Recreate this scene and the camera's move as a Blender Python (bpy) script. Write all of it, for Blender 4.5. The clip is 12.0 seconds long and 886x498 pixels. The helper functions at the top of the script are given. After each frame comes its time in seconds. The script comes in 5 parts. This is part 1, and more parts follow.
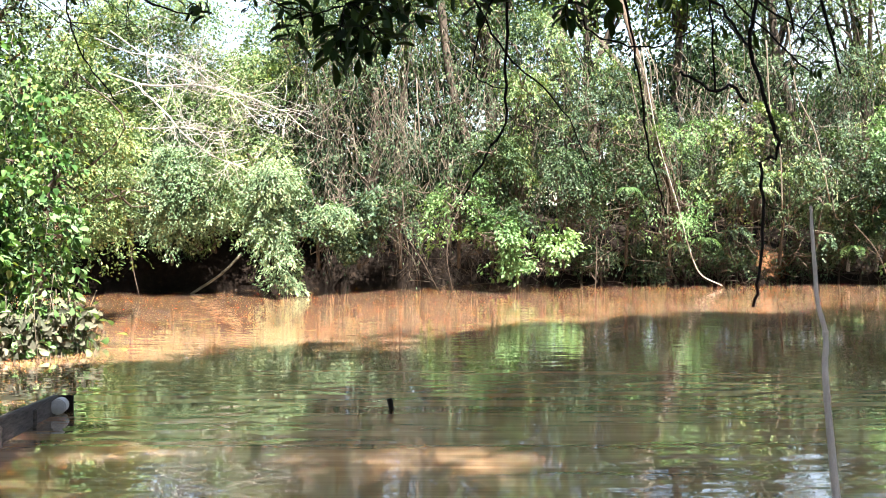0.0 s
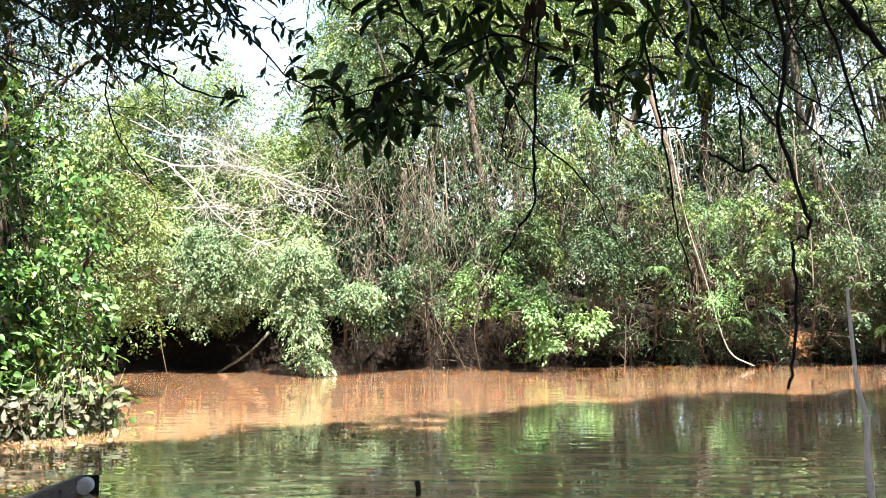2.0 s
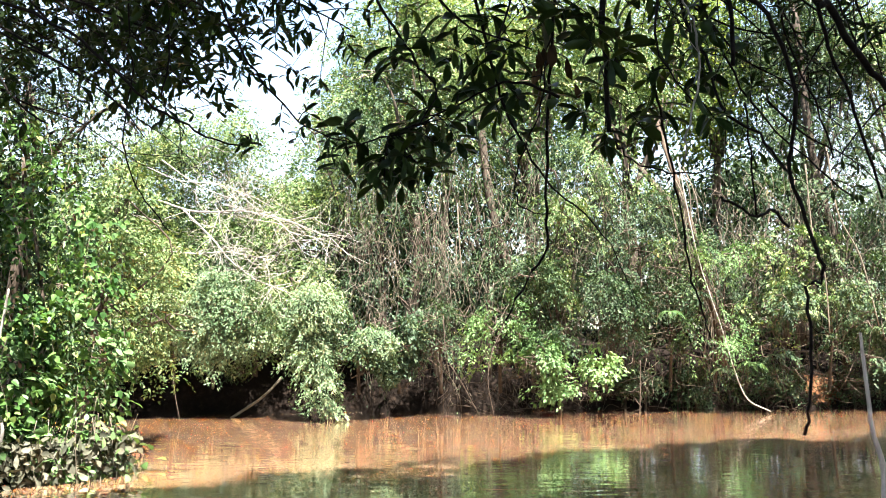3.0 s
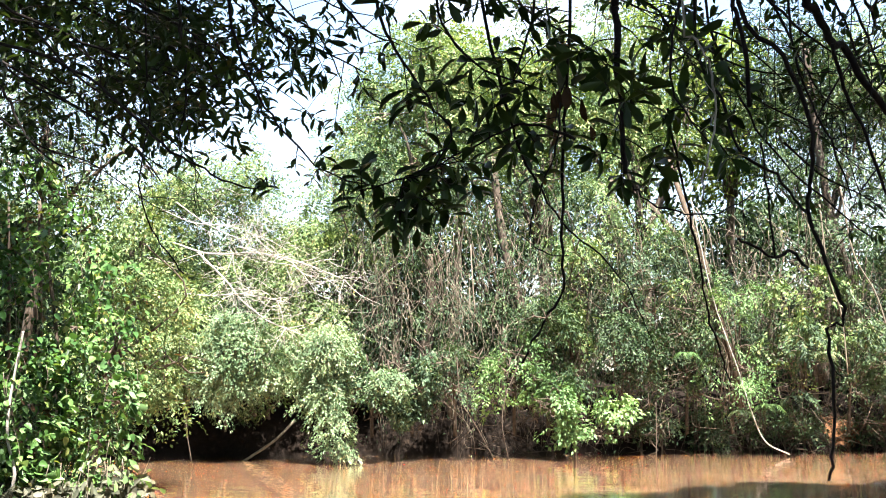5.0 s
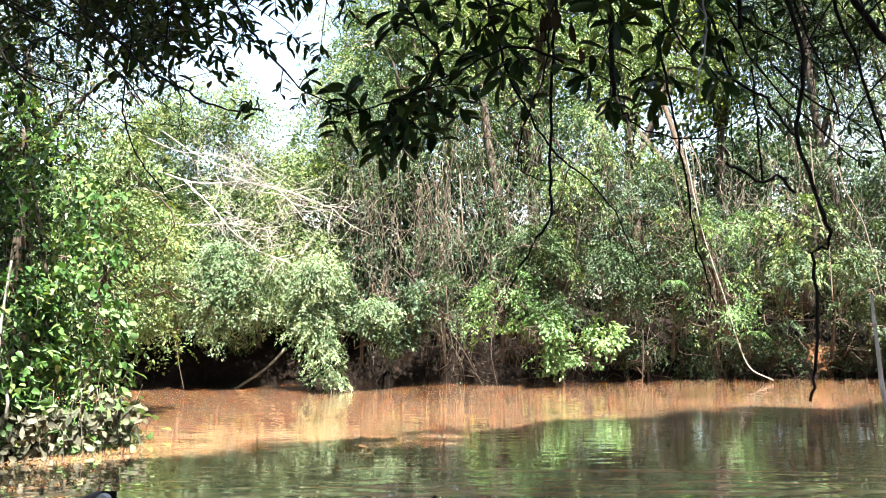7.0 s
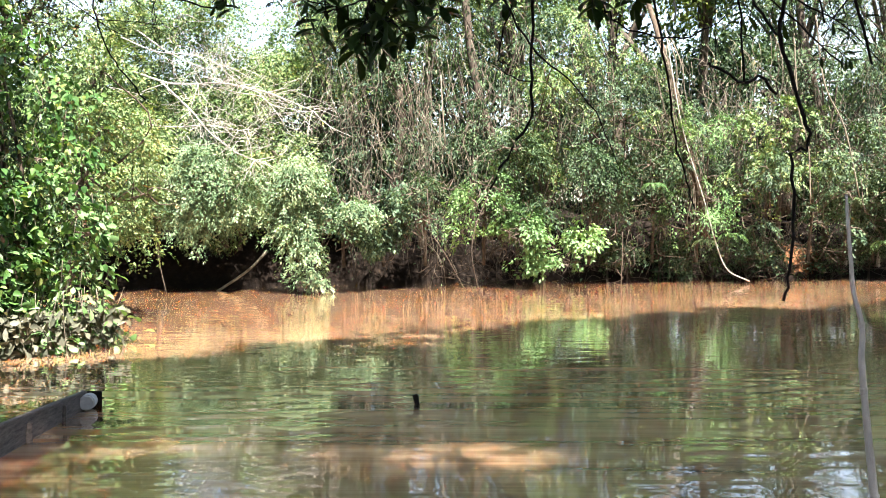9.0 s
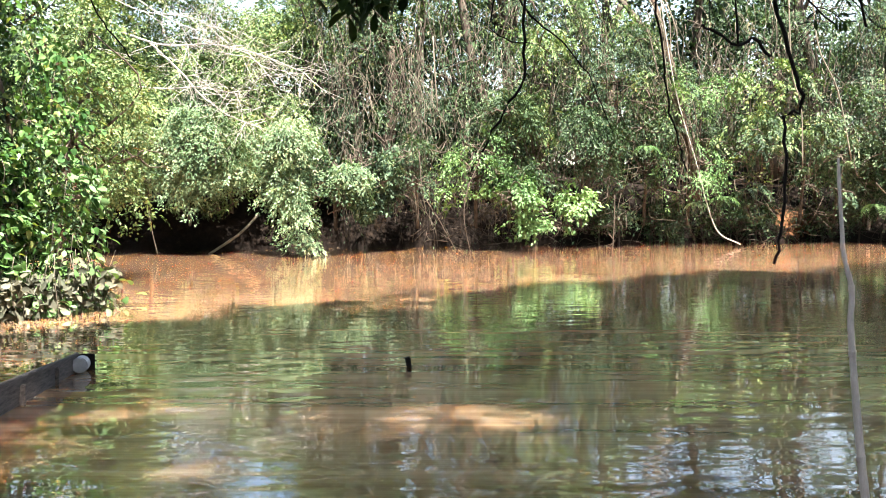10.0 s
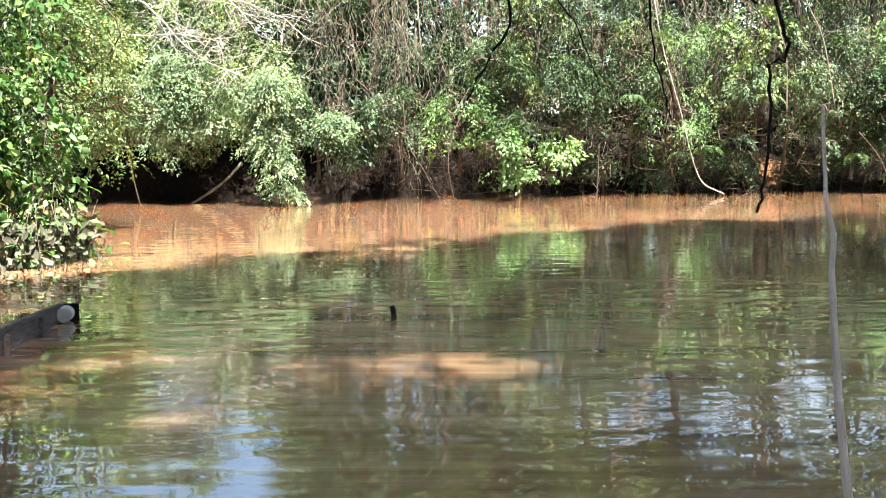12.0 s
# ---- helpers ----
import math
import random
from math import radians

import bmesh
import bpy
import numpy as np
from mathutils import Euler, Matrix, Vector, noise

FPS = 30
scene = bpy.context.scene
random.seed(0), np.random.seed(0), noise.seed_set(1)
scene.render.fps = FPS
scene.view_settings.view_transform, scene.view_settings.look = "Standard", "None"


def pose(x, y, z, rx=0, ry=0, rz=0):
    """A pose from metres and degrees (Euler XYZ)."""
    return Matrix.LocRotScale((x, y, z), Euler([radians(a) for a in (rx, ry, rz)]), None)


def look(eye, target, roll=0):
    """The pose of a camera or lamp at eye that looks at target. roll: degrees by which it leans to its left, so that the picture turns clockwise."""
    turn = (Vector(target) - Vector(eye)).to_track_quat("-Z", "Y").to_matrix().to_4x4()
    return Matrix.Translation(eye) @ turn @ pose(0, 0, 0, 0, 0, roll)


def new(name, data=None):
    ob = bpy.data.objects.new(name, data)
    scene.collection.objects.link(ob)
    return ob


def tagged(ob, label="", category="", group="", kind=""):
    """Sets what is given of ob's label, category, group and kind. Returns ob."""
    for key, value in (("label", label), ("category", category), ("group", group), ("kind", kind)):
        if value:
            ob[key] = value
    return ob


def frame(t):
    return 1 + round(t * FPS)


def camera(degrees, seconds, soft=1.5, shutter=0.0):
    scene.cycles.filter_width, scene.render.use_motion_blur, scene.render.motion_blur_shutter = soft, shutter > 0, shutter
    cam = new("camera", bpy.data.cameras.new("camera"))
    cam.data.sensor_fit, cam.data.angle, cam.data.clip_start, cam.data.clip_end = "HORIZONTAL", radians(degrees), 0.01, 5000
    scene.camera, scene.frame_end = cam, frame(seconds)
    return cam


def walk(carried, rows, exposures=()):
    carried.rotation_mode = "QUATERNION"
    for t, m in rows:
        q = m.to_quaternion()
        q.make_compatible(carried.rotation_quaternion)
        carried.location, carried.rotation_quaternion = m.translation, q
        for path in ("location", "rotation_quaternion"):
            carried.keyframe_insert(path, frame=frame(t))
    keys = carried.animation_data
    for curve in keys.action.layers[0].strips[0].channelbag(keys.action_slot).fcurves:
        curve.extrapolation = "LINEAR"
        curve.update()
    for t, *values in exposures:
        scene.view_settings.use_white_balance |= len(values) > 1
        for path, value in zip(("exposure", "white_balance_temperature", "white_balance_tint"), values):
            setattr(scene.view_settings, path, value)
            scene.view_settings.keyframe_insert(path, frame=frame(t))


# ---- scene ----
cam = camera(50.0, 12.0, soft=1.0)
walk(cam, [
    (0, pose(0.000, 0.000, 1.600, 88.53, 0.00, 0.00)),
    (0.5, pose(-0.002, 0.004, 1.599, 89.51, -0.06, 0.38)),
    (1, pose(-0.006, 0.006, 1.601, 90.60, -0.07, 0.76)),
    (1.5, pose(-0.003, -0.001, 1.601, 91.86, -0.07, 1.18)),
    (2, pose(-0.007, 0.003, 1.604, 93.27, -0.09, 1.64)),
    (2.5, pose(-0.010, 0.004, 1.607, 94.64, -0.12, 2.05)),
    (3, pose(-0.005, -0.008, 1.606, 95.95, -0.07, 2.44)),
    (3.5, pose(-0.009, -0.003, 1.608, 97.21, -0.04, 2.82)),
    (3.7, pose(-0.008, 0.015, 1.616, 97.60, -0.03, 2.95)),
    (4.5, pose(-0.013, 0.013, 1.614, 98.50, -0.01, 3.22)),
    (5.3, pose(-0.018, 0.011, 1.611, 98.22, 0.02, 3.22)),
    (5.5, pose(-0.010, 0.017, 1.600, 97.92, 0.04, 3.18)),
    (6, pose(-0.009, 0.017, 1.597, 96.85, 0.11, 3.00)),
    (6.5, pose(-0.009, 0.018, 1.596, 95.64, 0.16, 2.84)),
    (7, pose(-0.010, 0.020, 1.594, 94.21, 0.18, 2.61)),
    (8.8, pose(-0.007, 0.018, 1.589, 88.85, 0.24, 1.58)),
    (9, pose(-0.005, 0.019, 1.589, 88.35, 0.24, 1.48)),
    (9.5, pose(-0.005, 0.019, 1.589, 87.10, 0.23, 1.22)),
    (10, pose(-0.004, 0.021, 1.589, 86.12, 0.19, 1.01)),
    (10.5, pose(-0.004, 0.020, 1.589, 85.22, 0.19, 0.73)),
    (11, pose(-0.007, 0.016, 1.591, 84.44, 0.16, 0.49)),
    (11.5, pose(-0.007, 0.019, 1.587, 83.76, 0.16, 0.25)),
    (12, pose(-0.007, 0.017, 1.586, 83.08, 0.16, 0.05)),
], exposures=[(0.0, 3.21), (12.0, 3.21)])

# ---- daylight ----
SUN_DIR = Vector((0.25, -0.6, 1.5)).normalized()
world = bpy.data.worlds.new("sky")
scene.world = world
world.use_nodes = True
sky = world.node_tree.nodes.new("ShaderNodeTexSky")
sky.sky_type = "NISHITA"
sky.sun_disc = False
sky.sun_elevation = math.asin(SUN_DIR.z)
sky.sun_rotation = math.atan2(SUN_DIR.x, SUN_DIR.y)
sky.air_density, sky.dust_density = 1.2, 1.3
back = world.node_tree.nodes["Background"]
back.inputs["Strength"].default_value = 0.06
haze = world.node_tree.nodes.new("ShaderNodeMix")
haze.data_type = "RGBA"
cloud = world.node_tree.nodes.new("ShaderNodeTexNoise")
cloud.inputs["Scale"].default_value, cloud.inputs["Detail"].default_value = 3.5, 6.0
spot = world.node_tree.nodes.new("ShaderNodeTexCoord")
cover = world.node_tree.nodes.new("ShaderNodeMapRange")
cover.inputs["From Min"].default_value, cover.inputs["From Max"].default_value = 0.42, 0.6
cover.inputs["To Min"].default_value, cover.inputs["To Max"].default_value = 0.0, 0.4
world.node_tree.links.new(spot.outputs["Generated"], cloud.inputs["Vector"])
world.node_tree.links.new(cloud.outputs["Fac"], cover.inputs["Value"])
world.node_tree.links.new(cover.outputs["Result"], haze.inputs["Factor"])
haze.inputs["B"].default_value = (4.1, 4.1, 4.2, 1)
world.node_tree.links.new(sky.outputs["Color"], haze.inputs["A"])
world.node_tree.links.new(haze.outputs["Result"], back.inputs["Color"])
sun = new("sun", bpy.data.lights.new("sun", "SUN"))
sun.data.energy, sun.data.angle, sun.data.color = 5.0, radians(1.0), (1.0, 0.925, 0.87)
sun.matrix_world = look(SUN_DIR * 60, (0, 0, 0))


# ---- materials ----
def nodes_of(name):
    mat = bpy.data.materials.new(name)
    mat.use_nodes = True
    tree = mat.node_tree
    return mat, tree, tree.nodes["Principled BSDF"]


def ramp_node(tree, stops):
    ramp = tree.nodes.new("ShaderNodeValToRGB")
    while len(ramp.color_ramp.elements) < len(stops):
        ramp.color_ramp.elements.new(0.5)
    for element, (at, colour) in zip(ramp.color_ramp.elements, stops):
        element.position, element.color = at, (*colour, 1)
    return ramp


def noise_node(tree, scale, detail=4.0, rough=0.55, stretch=None):
    tex = tree.nodes.new("ShaderNodeTexNoise")
    tex.inputs["Scale"].default_value, tex.inputs["Detail"].default_value = scale, detail
    tex.inputs["Roughness"].default_value = rough
    place = tree.nodes.new("ShaderNodeNewGeometry")
    if stretch:
        mapping = tree.nodes.new("ShaderNodeMapping")
        mapping.inputs["Scale"].default_value = stretch
        tree.links.new(place.outputs["Position"], mapping.inputs["Vector"])
        tree.links.new(mapping.outputs["Vector"], tex.inputs["Vector"])
    else:
        tree.links.new(place.outputs["Position"], tex.inputs["Vector"])
    return tex


def leaf_material(name, stops, rough=0.55, through_light=0.17, patch=0.5):
    """Leaf: each one takes its own tone, broad patches drift warmer or duller, light shines through."""
    mat, tree, shader = nodes_of(name)
    link = tree.links.new
    geo, info = tree.nodes.new("ShaderNodeNewGeometry"), tree.nodes.new("ShaderNodeObjectInfo")
    add, fract = tree.nodes.new("ShaderNodeMath"), tree.nodes.new("ShaderNodeMath")
    add.operation, fract.operation = "ADD", "FRACT"
    link(geo.outputs["Random Per Island"], add.inputs[0])
    link(info.outputs["Random"], add.inputs[1])
    link(add.outputs[0], fract.inputs[0])
    ramp = ramp_node(tree, stops)
    link(fract.outputs[0], ramp.inputs["Fac"])
    broad = noise_node(tree, patch, 2.0)
    tone = ramp_node(tree, [(0.3, (0.5, 0.62, 0.5)), (0.55, (1.0, 1.0, 1.0)), (0.75, (1.25, 1.15, 0.9))])
    link(broad.outputs["Fac"], tone.inputs["Fac"])
    clump = noise_node(tree, patch * 5.0, 2.0)
    shade = ramp_node(tree, [(0.36, (0.62, 0.68, 0.62)), (0.5, (1.0, 1.0, 1.0)), (0.66, (1.2, 1.18, 1.08))])
    link(clump.outputs["Fac"], shade.inputs["Fac"])
    both_tones = tree.nodes.new("ShaderNodeMix")
    both_tones.data_type, both_tones.blend_type = "RGBA", "MULTIPLY"
    both_tones.inputs["Factor"].default_value = 1.0
    link(tone.outputs["Color"], both_tones.inputs["A"])
    link(shade.outputs["Color"], both_tones.inputs["B"])
    mix = tree.nodes.new("ShaderNodeMix")
    mix.data_type, mix.blend_type = "RGBA", "MULTIPLY"
    mix.inputs["Factor"].default_value = 1.0
    link(ramp.outputs["Color"], mix.inputs["A"])
    link(both_tones.outputs["Result"], mix.inputs["B"])
    link(mix.outputs["Result"], shader.inputs["Base Color"])
    shader.inputs["Roughness"].default_value = rough
    shader.inputs["Specular IOR Level"].default_value = 0.16
    glow = tree.nodes.new("ShaderNodeBsdfTranslucent")
    warm = tree.nodes.new("ShaderNodeMix")
    warm.data_type, warm.blend_type = "RGBA", "MULTIPLY"
    warm.inputs["Factor"].default_value = 1.0
    warm.inputs["B"].default_value = (1.25, 1.35, 0.6, 1)
    link(mix.outputs["Result"], warm.inputs["A"])
    link(warm.outputs["Result"], glow.inputs["Color"])
    both = tree.nodes.new("ShaderNodeMixShader")
    both.inputs["Fac"].default_value = through_light
    link(shader.outputs[0], both.inputs[1])
    link(glow.outputs[0], both.inputs[2])
    link(both.outputs[0], tree.nodes["Material Output"].inputs["Surface"])
    return mat


def bark_material(name, dark, light, scale=9.0, stretch=(3, 3, 0.6), rough=0.85, bump=0.6):
    mat, tree, shader = nodes_of(name)
    tex = noise_node(tree, scale, 6.0, 0.65, stretch)
    ramp = ramp_node(tree, [(0.3, dark), (0.7, light)])
    tree.links.new(tex.outputs["Fac"], ramp.inputs["Fac"])
    tree.links.new(ramp.outputs["Color"], shader.inputs["Base Color"])
    shader.inputs["Roughness"].default_value = rough
    relief = tree.nodes.new("ShaderNodeBump")
    relief.inputs["Strength"].default_value, relief.inputs["Distance"].default_value = bump, 0.01
    tree.links.new(tex.outputs["Fac"], relief.inputs["Height"])
    tree.links.new(relief.outputs[0], shader.inputs["Normal"])
    shader.inputs["Specular IOR Level"].default_value = 0.2
    return mat


def water_material():
    """Turbid brown water: a clear glossy surface over drifting silt, with wind ripples finer than the mesh."""
    mat, tree, shader = nodes_of("silty_water")
    link = tree.links.new
    silt = noise_node(tree, 1.6, 7.0, 0.7, (0.07, 1.5, 1.0))
    ramp = ramp_node(tree, [(0.36, (0.122, 0.066, 0.031)), (0.5, (0.235, 0.135, 0.069)), (0.62, (0.34, 0.21, 0.12))])
    link(silt.outputs["Fac"], ramp.inputs["Fac"])
    link(ramp.outputs["Color"], shader.inputs["Base Color"])
    shader.inputs["Roughness"].default_value = 0.0
    shader.inputs["IOR"].default_value = 1.45
    shader.inputs["Coat Weight"].default_value = 0.9
    shader.inputs["Coat Roughness"].default_value = 0.0
    shader.subsurface_method = "BURLEY"
    shader.inputs["Subsurface Weight"].default_value = 1.0
    shader.inputs["Subsurface Radius"].default_value = (1.0, 0.6, 0.35)
    shader.inputs["Subsurface Scale"].default_value = 0.5
    heave = noise_node(tree, 2.6, 1.0, 0.4, (0.55, 1.3, 1.0))
    ripple = noise_node(tree, 8.5, 0.5, 0.4, (0.5, 1.2, 1.0))
    calm = noise_node(tree, 0.5, 2.0, 0.5, (0.5, 1.0, 1.0))
    gust = ramp_node(tree, [(0.35, (0.25, 0.25, 0.25)), (0.65, (1.0, 1.0, 1.0))])
    link(calm.outputs["Fac"], gust.inputs["Fac"])
    total = tree.nodes.new("ShaderNodeMath")
    total.operation = "MULTIPLY_ADD"
    link(heave.outputs["Fac"], total.inputs[0])
    total.inputs[1].default_value = 0.8
    fine = tree.nodes.new("ShaderNodeMath")
    fine.operation = "MULTIPLY"
    link(ripple.outputs["Fac"], fine.inputs[0])
    link(gust.outputs["Color"], fine.inputs[1])
    # the open current is choppier than the sheltered water under the trees
    spot = tree.nodes.new("ShaderNodeNewGeometry")
    axes = tree.nodes.new("ShaderNodeSeparateXYZ")
    link(spot.outputs["Position"], axes.inputs[0])
    chop = tree.nodes.new("ShaderNodeMapRange")
    chop.inputs["From Min"].default_value, chop.inputs["From Max"].default_value = 11.0, 18.0
    chop.inputs["To Min"].default_value, chop.inputs["To Max"].default_value = 1.0, 2.6
    link(axes.outputs["Y"], chop.inputs["Value"])
    rough_water = tree.nodes.new("ShaderNodeMath")
    rough_water.operation = "MULTIPLY"
    link(fine.outputs[0], rough_water.inputs[0])
    link(chop.outputs["Result"], rough_water.inputs[1])
    link(rough_water.outputs[0], total.inputs[2])
    relief = tree.nodes.new("ShaderNodeBump")
    relief.inputs["Strength"].default_value, relief.inputs["Distance"].default_value = 1.0, 0.0025
    link(total.outputs[0], relief.inputs["Height"])
    link(relief.outputs[0], shader.inputs["Normal"])
    link(relief.outputs[0], shader.inputs["Coat Normal"])
    return mat


def ground_material():
    mat, tree, shader = nodes_of("shade_darkened_soil")
    link = tree.links.new
    litter = noise_node(tree, 7.0, 8.0, 0.7)
    # brown litter tones taken near black: the bank hollow's shade is in the colour
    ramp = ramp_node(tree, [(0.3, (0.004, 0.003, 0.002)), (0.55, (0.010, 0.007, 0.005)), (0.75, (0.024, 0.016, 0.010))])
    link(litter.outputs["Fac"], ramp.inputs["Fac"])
    place = tree.nodes.new("ShaderNodeNewGeometry")
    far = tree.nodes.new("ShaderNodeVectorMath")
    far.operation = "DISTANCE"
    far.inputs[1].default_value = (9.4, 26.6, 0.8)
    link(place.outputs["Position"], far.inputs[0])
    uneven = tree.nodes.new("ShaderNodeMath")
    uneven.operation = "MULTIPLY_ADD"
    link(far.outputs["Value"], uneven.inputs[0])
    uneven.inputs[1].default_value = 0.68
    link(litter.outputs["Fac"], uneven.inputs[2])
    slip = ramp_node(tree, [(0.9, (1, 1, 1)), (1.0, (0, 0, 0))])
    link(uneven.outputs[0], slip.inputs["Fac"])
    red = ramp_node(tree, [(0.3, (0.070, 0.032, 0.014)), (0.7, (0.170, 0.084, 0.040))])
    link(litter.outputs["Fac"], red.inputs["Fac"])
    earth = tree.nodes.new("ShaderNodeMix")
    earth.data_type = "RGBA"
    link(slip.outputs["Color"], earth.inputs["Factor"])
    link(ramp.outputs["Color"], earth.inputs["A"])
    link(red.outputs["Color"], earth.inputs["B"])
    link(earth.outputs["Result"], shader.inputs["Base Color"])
    shader.inputs["Roughness"].default_value = 0.95
    shader.inputs["Specular IOR Level"].default_value = 0.1
    relief = tree.nodes.new("ShaderNodeBump")
    relief.inputs["Distance"].default_value = 0.06
    link(litter.outputs["Fac"], relief.inputs["Height"])
    link(relief.outputs[0], shader.inputs["Normal"])
    return mat


WATER, SOIL = water_material(), ground_material()
PALE = leaf_material("pale_leaf", [(0.0, (0.042, 0.081, 0.027)), (0.4, (0.104, 0.161, 0.062)), (0.75, (0.172, 0.234, 0.101)), (0.95, (0.267, 0.282, 0.124)), (1.0, (0.222, 0.161, 0.079))], patch=0.7)
GREY = leaf_material("grey_green_leaf", [(0.0, (0.018, 0.034, 0.021)), (0.5, (0.050, 0.085, 0.051)), (0.95, (0.117, 0.171, 0.105)), (1.0, (0.169, 0.150, 0.086))], rough=0.55)
SILVER = leaf_material("silvery_leaf", [(0.0, (0.072, 0.121, 0.065)), (0.5, (0.136, 0.204, 0.110)), (0.85, (0.207, 0.276, 0.164)), (1.0, (0.276, 0.242, 0.142))], rough=0.5)
FRESH = leaf_material("fresh_leaf", [(0.0, (0.058, 0.119, 0.041)), (0.5, (0.108, 0.193, 0.073)), (1.0, (0.178, 0.268, 0.122))])
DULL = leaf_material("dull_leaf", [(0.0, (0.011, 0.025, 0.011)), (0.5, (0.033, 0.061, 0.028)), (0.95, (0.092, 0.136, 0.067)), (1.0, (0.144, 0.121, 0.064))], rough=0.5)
SUNNY = leaf_material("sunny_leaf", [(0.0, (0.068, 0.105, 0.023)), (0.5, (0.125, 0.167, 0.039)), (1.0, (0.189, 0.211, 0.061))], through_light=0.45)
CANOPY = leaf_material("canopy_leaf", [(0.0, (0.028, 0.046, 0.016)), (0.6, (0.046, 0.068, 0.022)), (1.0, (0.072, 0.090, 0.032))], rough=0.4, through_light=0.1, patch=1.0)
VINE = leaf_material("vine_leaf", [(0.0, (0.026, 0.068, 0.018)), (0.45, (0.062, 0.131, 0.038)), (0.88, (0.116, 0.205, 0.060)), (1.0, (0.235, 0.244, 0.082))], rough=0.4, through_light=0.25, patch=1.2)
NEAR = leaf_material("glossy_leaf", [(0.0, (0.011, 0.024, 0.006)), (0.6, (0.024, 0.046, 0.010)), (1.0, (0.048, 0.072, 0.016))], rough=0.42, through_light=0.22, patch=2.0)
DRY = leaf_material("withered_leaf", [(0.0, (0.042, 0.042, 0.030)), (0.5, (0.080, 0.080, 0.058)), (1.0, (0.15, 0.145, 0.11))], rough=0.8, through_light=0.15, patch=2.0)
RUST = leaf_material("rusty_leaf", [(0.0, (0.024, 0.013, 0.007)), (0.6, (0.052, 0.027, 0.014)), (1.0, (0.096, 0.056, 0.032))], rough=0.7, through_light=0.25, patch=2.0)
BARK = bark_material("bark", (0.026, 0.020, 0.015), (0.105, 0.083, 0.061))
PALE_BARK = bark_material("pale_bark", (0.19, 0.175, 0.145), (0.40, 0.375, 0.33))
TRUNK = bark_material("dry_bark", (0.020, 0.016, 0.012), (0.085, 0.068, 0.050), scale=5.0, bump=1.0)
DRY_TRUNK = bark_material("liana_clad_bark", (0.028, 0.019, 0.012), (0.095, 0.070, 0.048), scale=7.0, bump=1.0)
DARK_BARK = bark_material("near_black_bark", (0.004, 0.003, 0.003), (0.017, 0.013, 0.010))
STRAW = bark_material("dry_liana", (0.060, 0.050, 0.035), (0.180, 0.158, 0.118), scale=3.0)
CANE = bark_material("grey_cane", (0.42, 0.35, 0.29), (0.65, 0.56, 0.48), scale=30.0)
PLANK = bark_material("wet_plank", (0.030, 0.026, 0.025), (0.150, 0.125, 0.115), scale=14.0, stretch=(3, 0.5, 3), rough=0.6)
FOAM = bark_material("weathered_float", (0.34, 0.33, 0.32), (0.48, 0.47, 0.46), scale=25.0, stretch=(1, 1, 1), bump=0.3)

# ---- shape tools ----
LEAFLET = (np.array([(0, 0, 0), (0.5, 0.4, 0.1), (0.05, 1, -0.06), (-0.42, 0.5, 0.08)], float), np.array([(0, 1, 2), (0, 2, 3)]))
SLIP = (np.array([(0, 0, 0), (0.55, 0.5, 0.1), (-0.15, 1, 0)], float), np.array([(0, 1, 2)]))
RHOMB = (np.array([(0, 0, 0), (0.5, 0.42, 0.12), (0, 1, -0.05), (-0.5, 0.42, 0.12)], float),
         np.array([(0, 1, 2), (0, 2, 3)]))
LANCE = (np.array([(0, 0, 0), (0.27, 0.25, 0.06), (0.47, 0.52, 0.08), (0.42, 0.8, 0.03), (0, 1, -0.1), (-0.42, 0.8, 0.03),
                   (-0.47, 0.52, 0.08), (-0.27, 0.25, 0.06), (0, 0.3, 0), (0, 0.68, -0.01)], float),
         np.array([(0, 1, 8), (1, 2, 8), (2, 9, 8), (2, 3, 9), (3, 4, 9), (0, 8, 7), (7, 8, 6), (6, 8, 9), (6, 9, 5), (5, 9, 4)]))
HEART = (np.array([(0, 0, 0), (0.27, 0.03, 0.07), (0.48, 0.26, 0.12), (0.36, 0.62, 0.05), (0.02, 1, -0.16), (-0.39, 0.6, 0.07),
                   (-0.5, 0.24, 0.1), (-0.25, 0.02, 0.08), (0, 0.42, -0.02)], float),
         np.array([(0, 1, 8), (1, 2, 8), (2, 3, 8), (3, 4, 8), (4, 5, 8), (5, 6, 8), (6, 7, 8), (7, 0, 8)]))


def unit(a):
    return a / (np.linalg.norm(a, axis=-1, keepdims=True) + 1e-9)


def leaves(shape, place, normal, tip, length, width):
    """Arrays of many leaves of one shape: where each stalk sits, which way it faces and points, its length and width."""
    verts, tris = shape
    tip = unit(tip)
    across = unit(np.cross(tip, normal))
    up = np.cross(across, tip)
    n = len(place)
    length, width = np.broadcast_to(length, (n,)), np.broadcast_to(width, (n,))
    v = (place[:, None] + across[:, None] * (verts[None, :, 0:1] * width[:, None, None])
         + tip[:, None] * (verts[None, :, 1:2] * length[:, None, None])
         + up[:, None] * (verts[None, :, 2:3] * length[:, None, None]))
    f = tris[None] + (np.arange(n) * len(verts))[:, None, None]
    return v.reshape(-1, 3), f.reshape(-1, 3)


def joined(pieces):
    vs, fs, k = [], [], 0
    for v, f in pieces:
        vs.append(v)
        fs.append(f + k)
        k += len(v)
    return np.concatenate(vs), np.concatenate(fs)


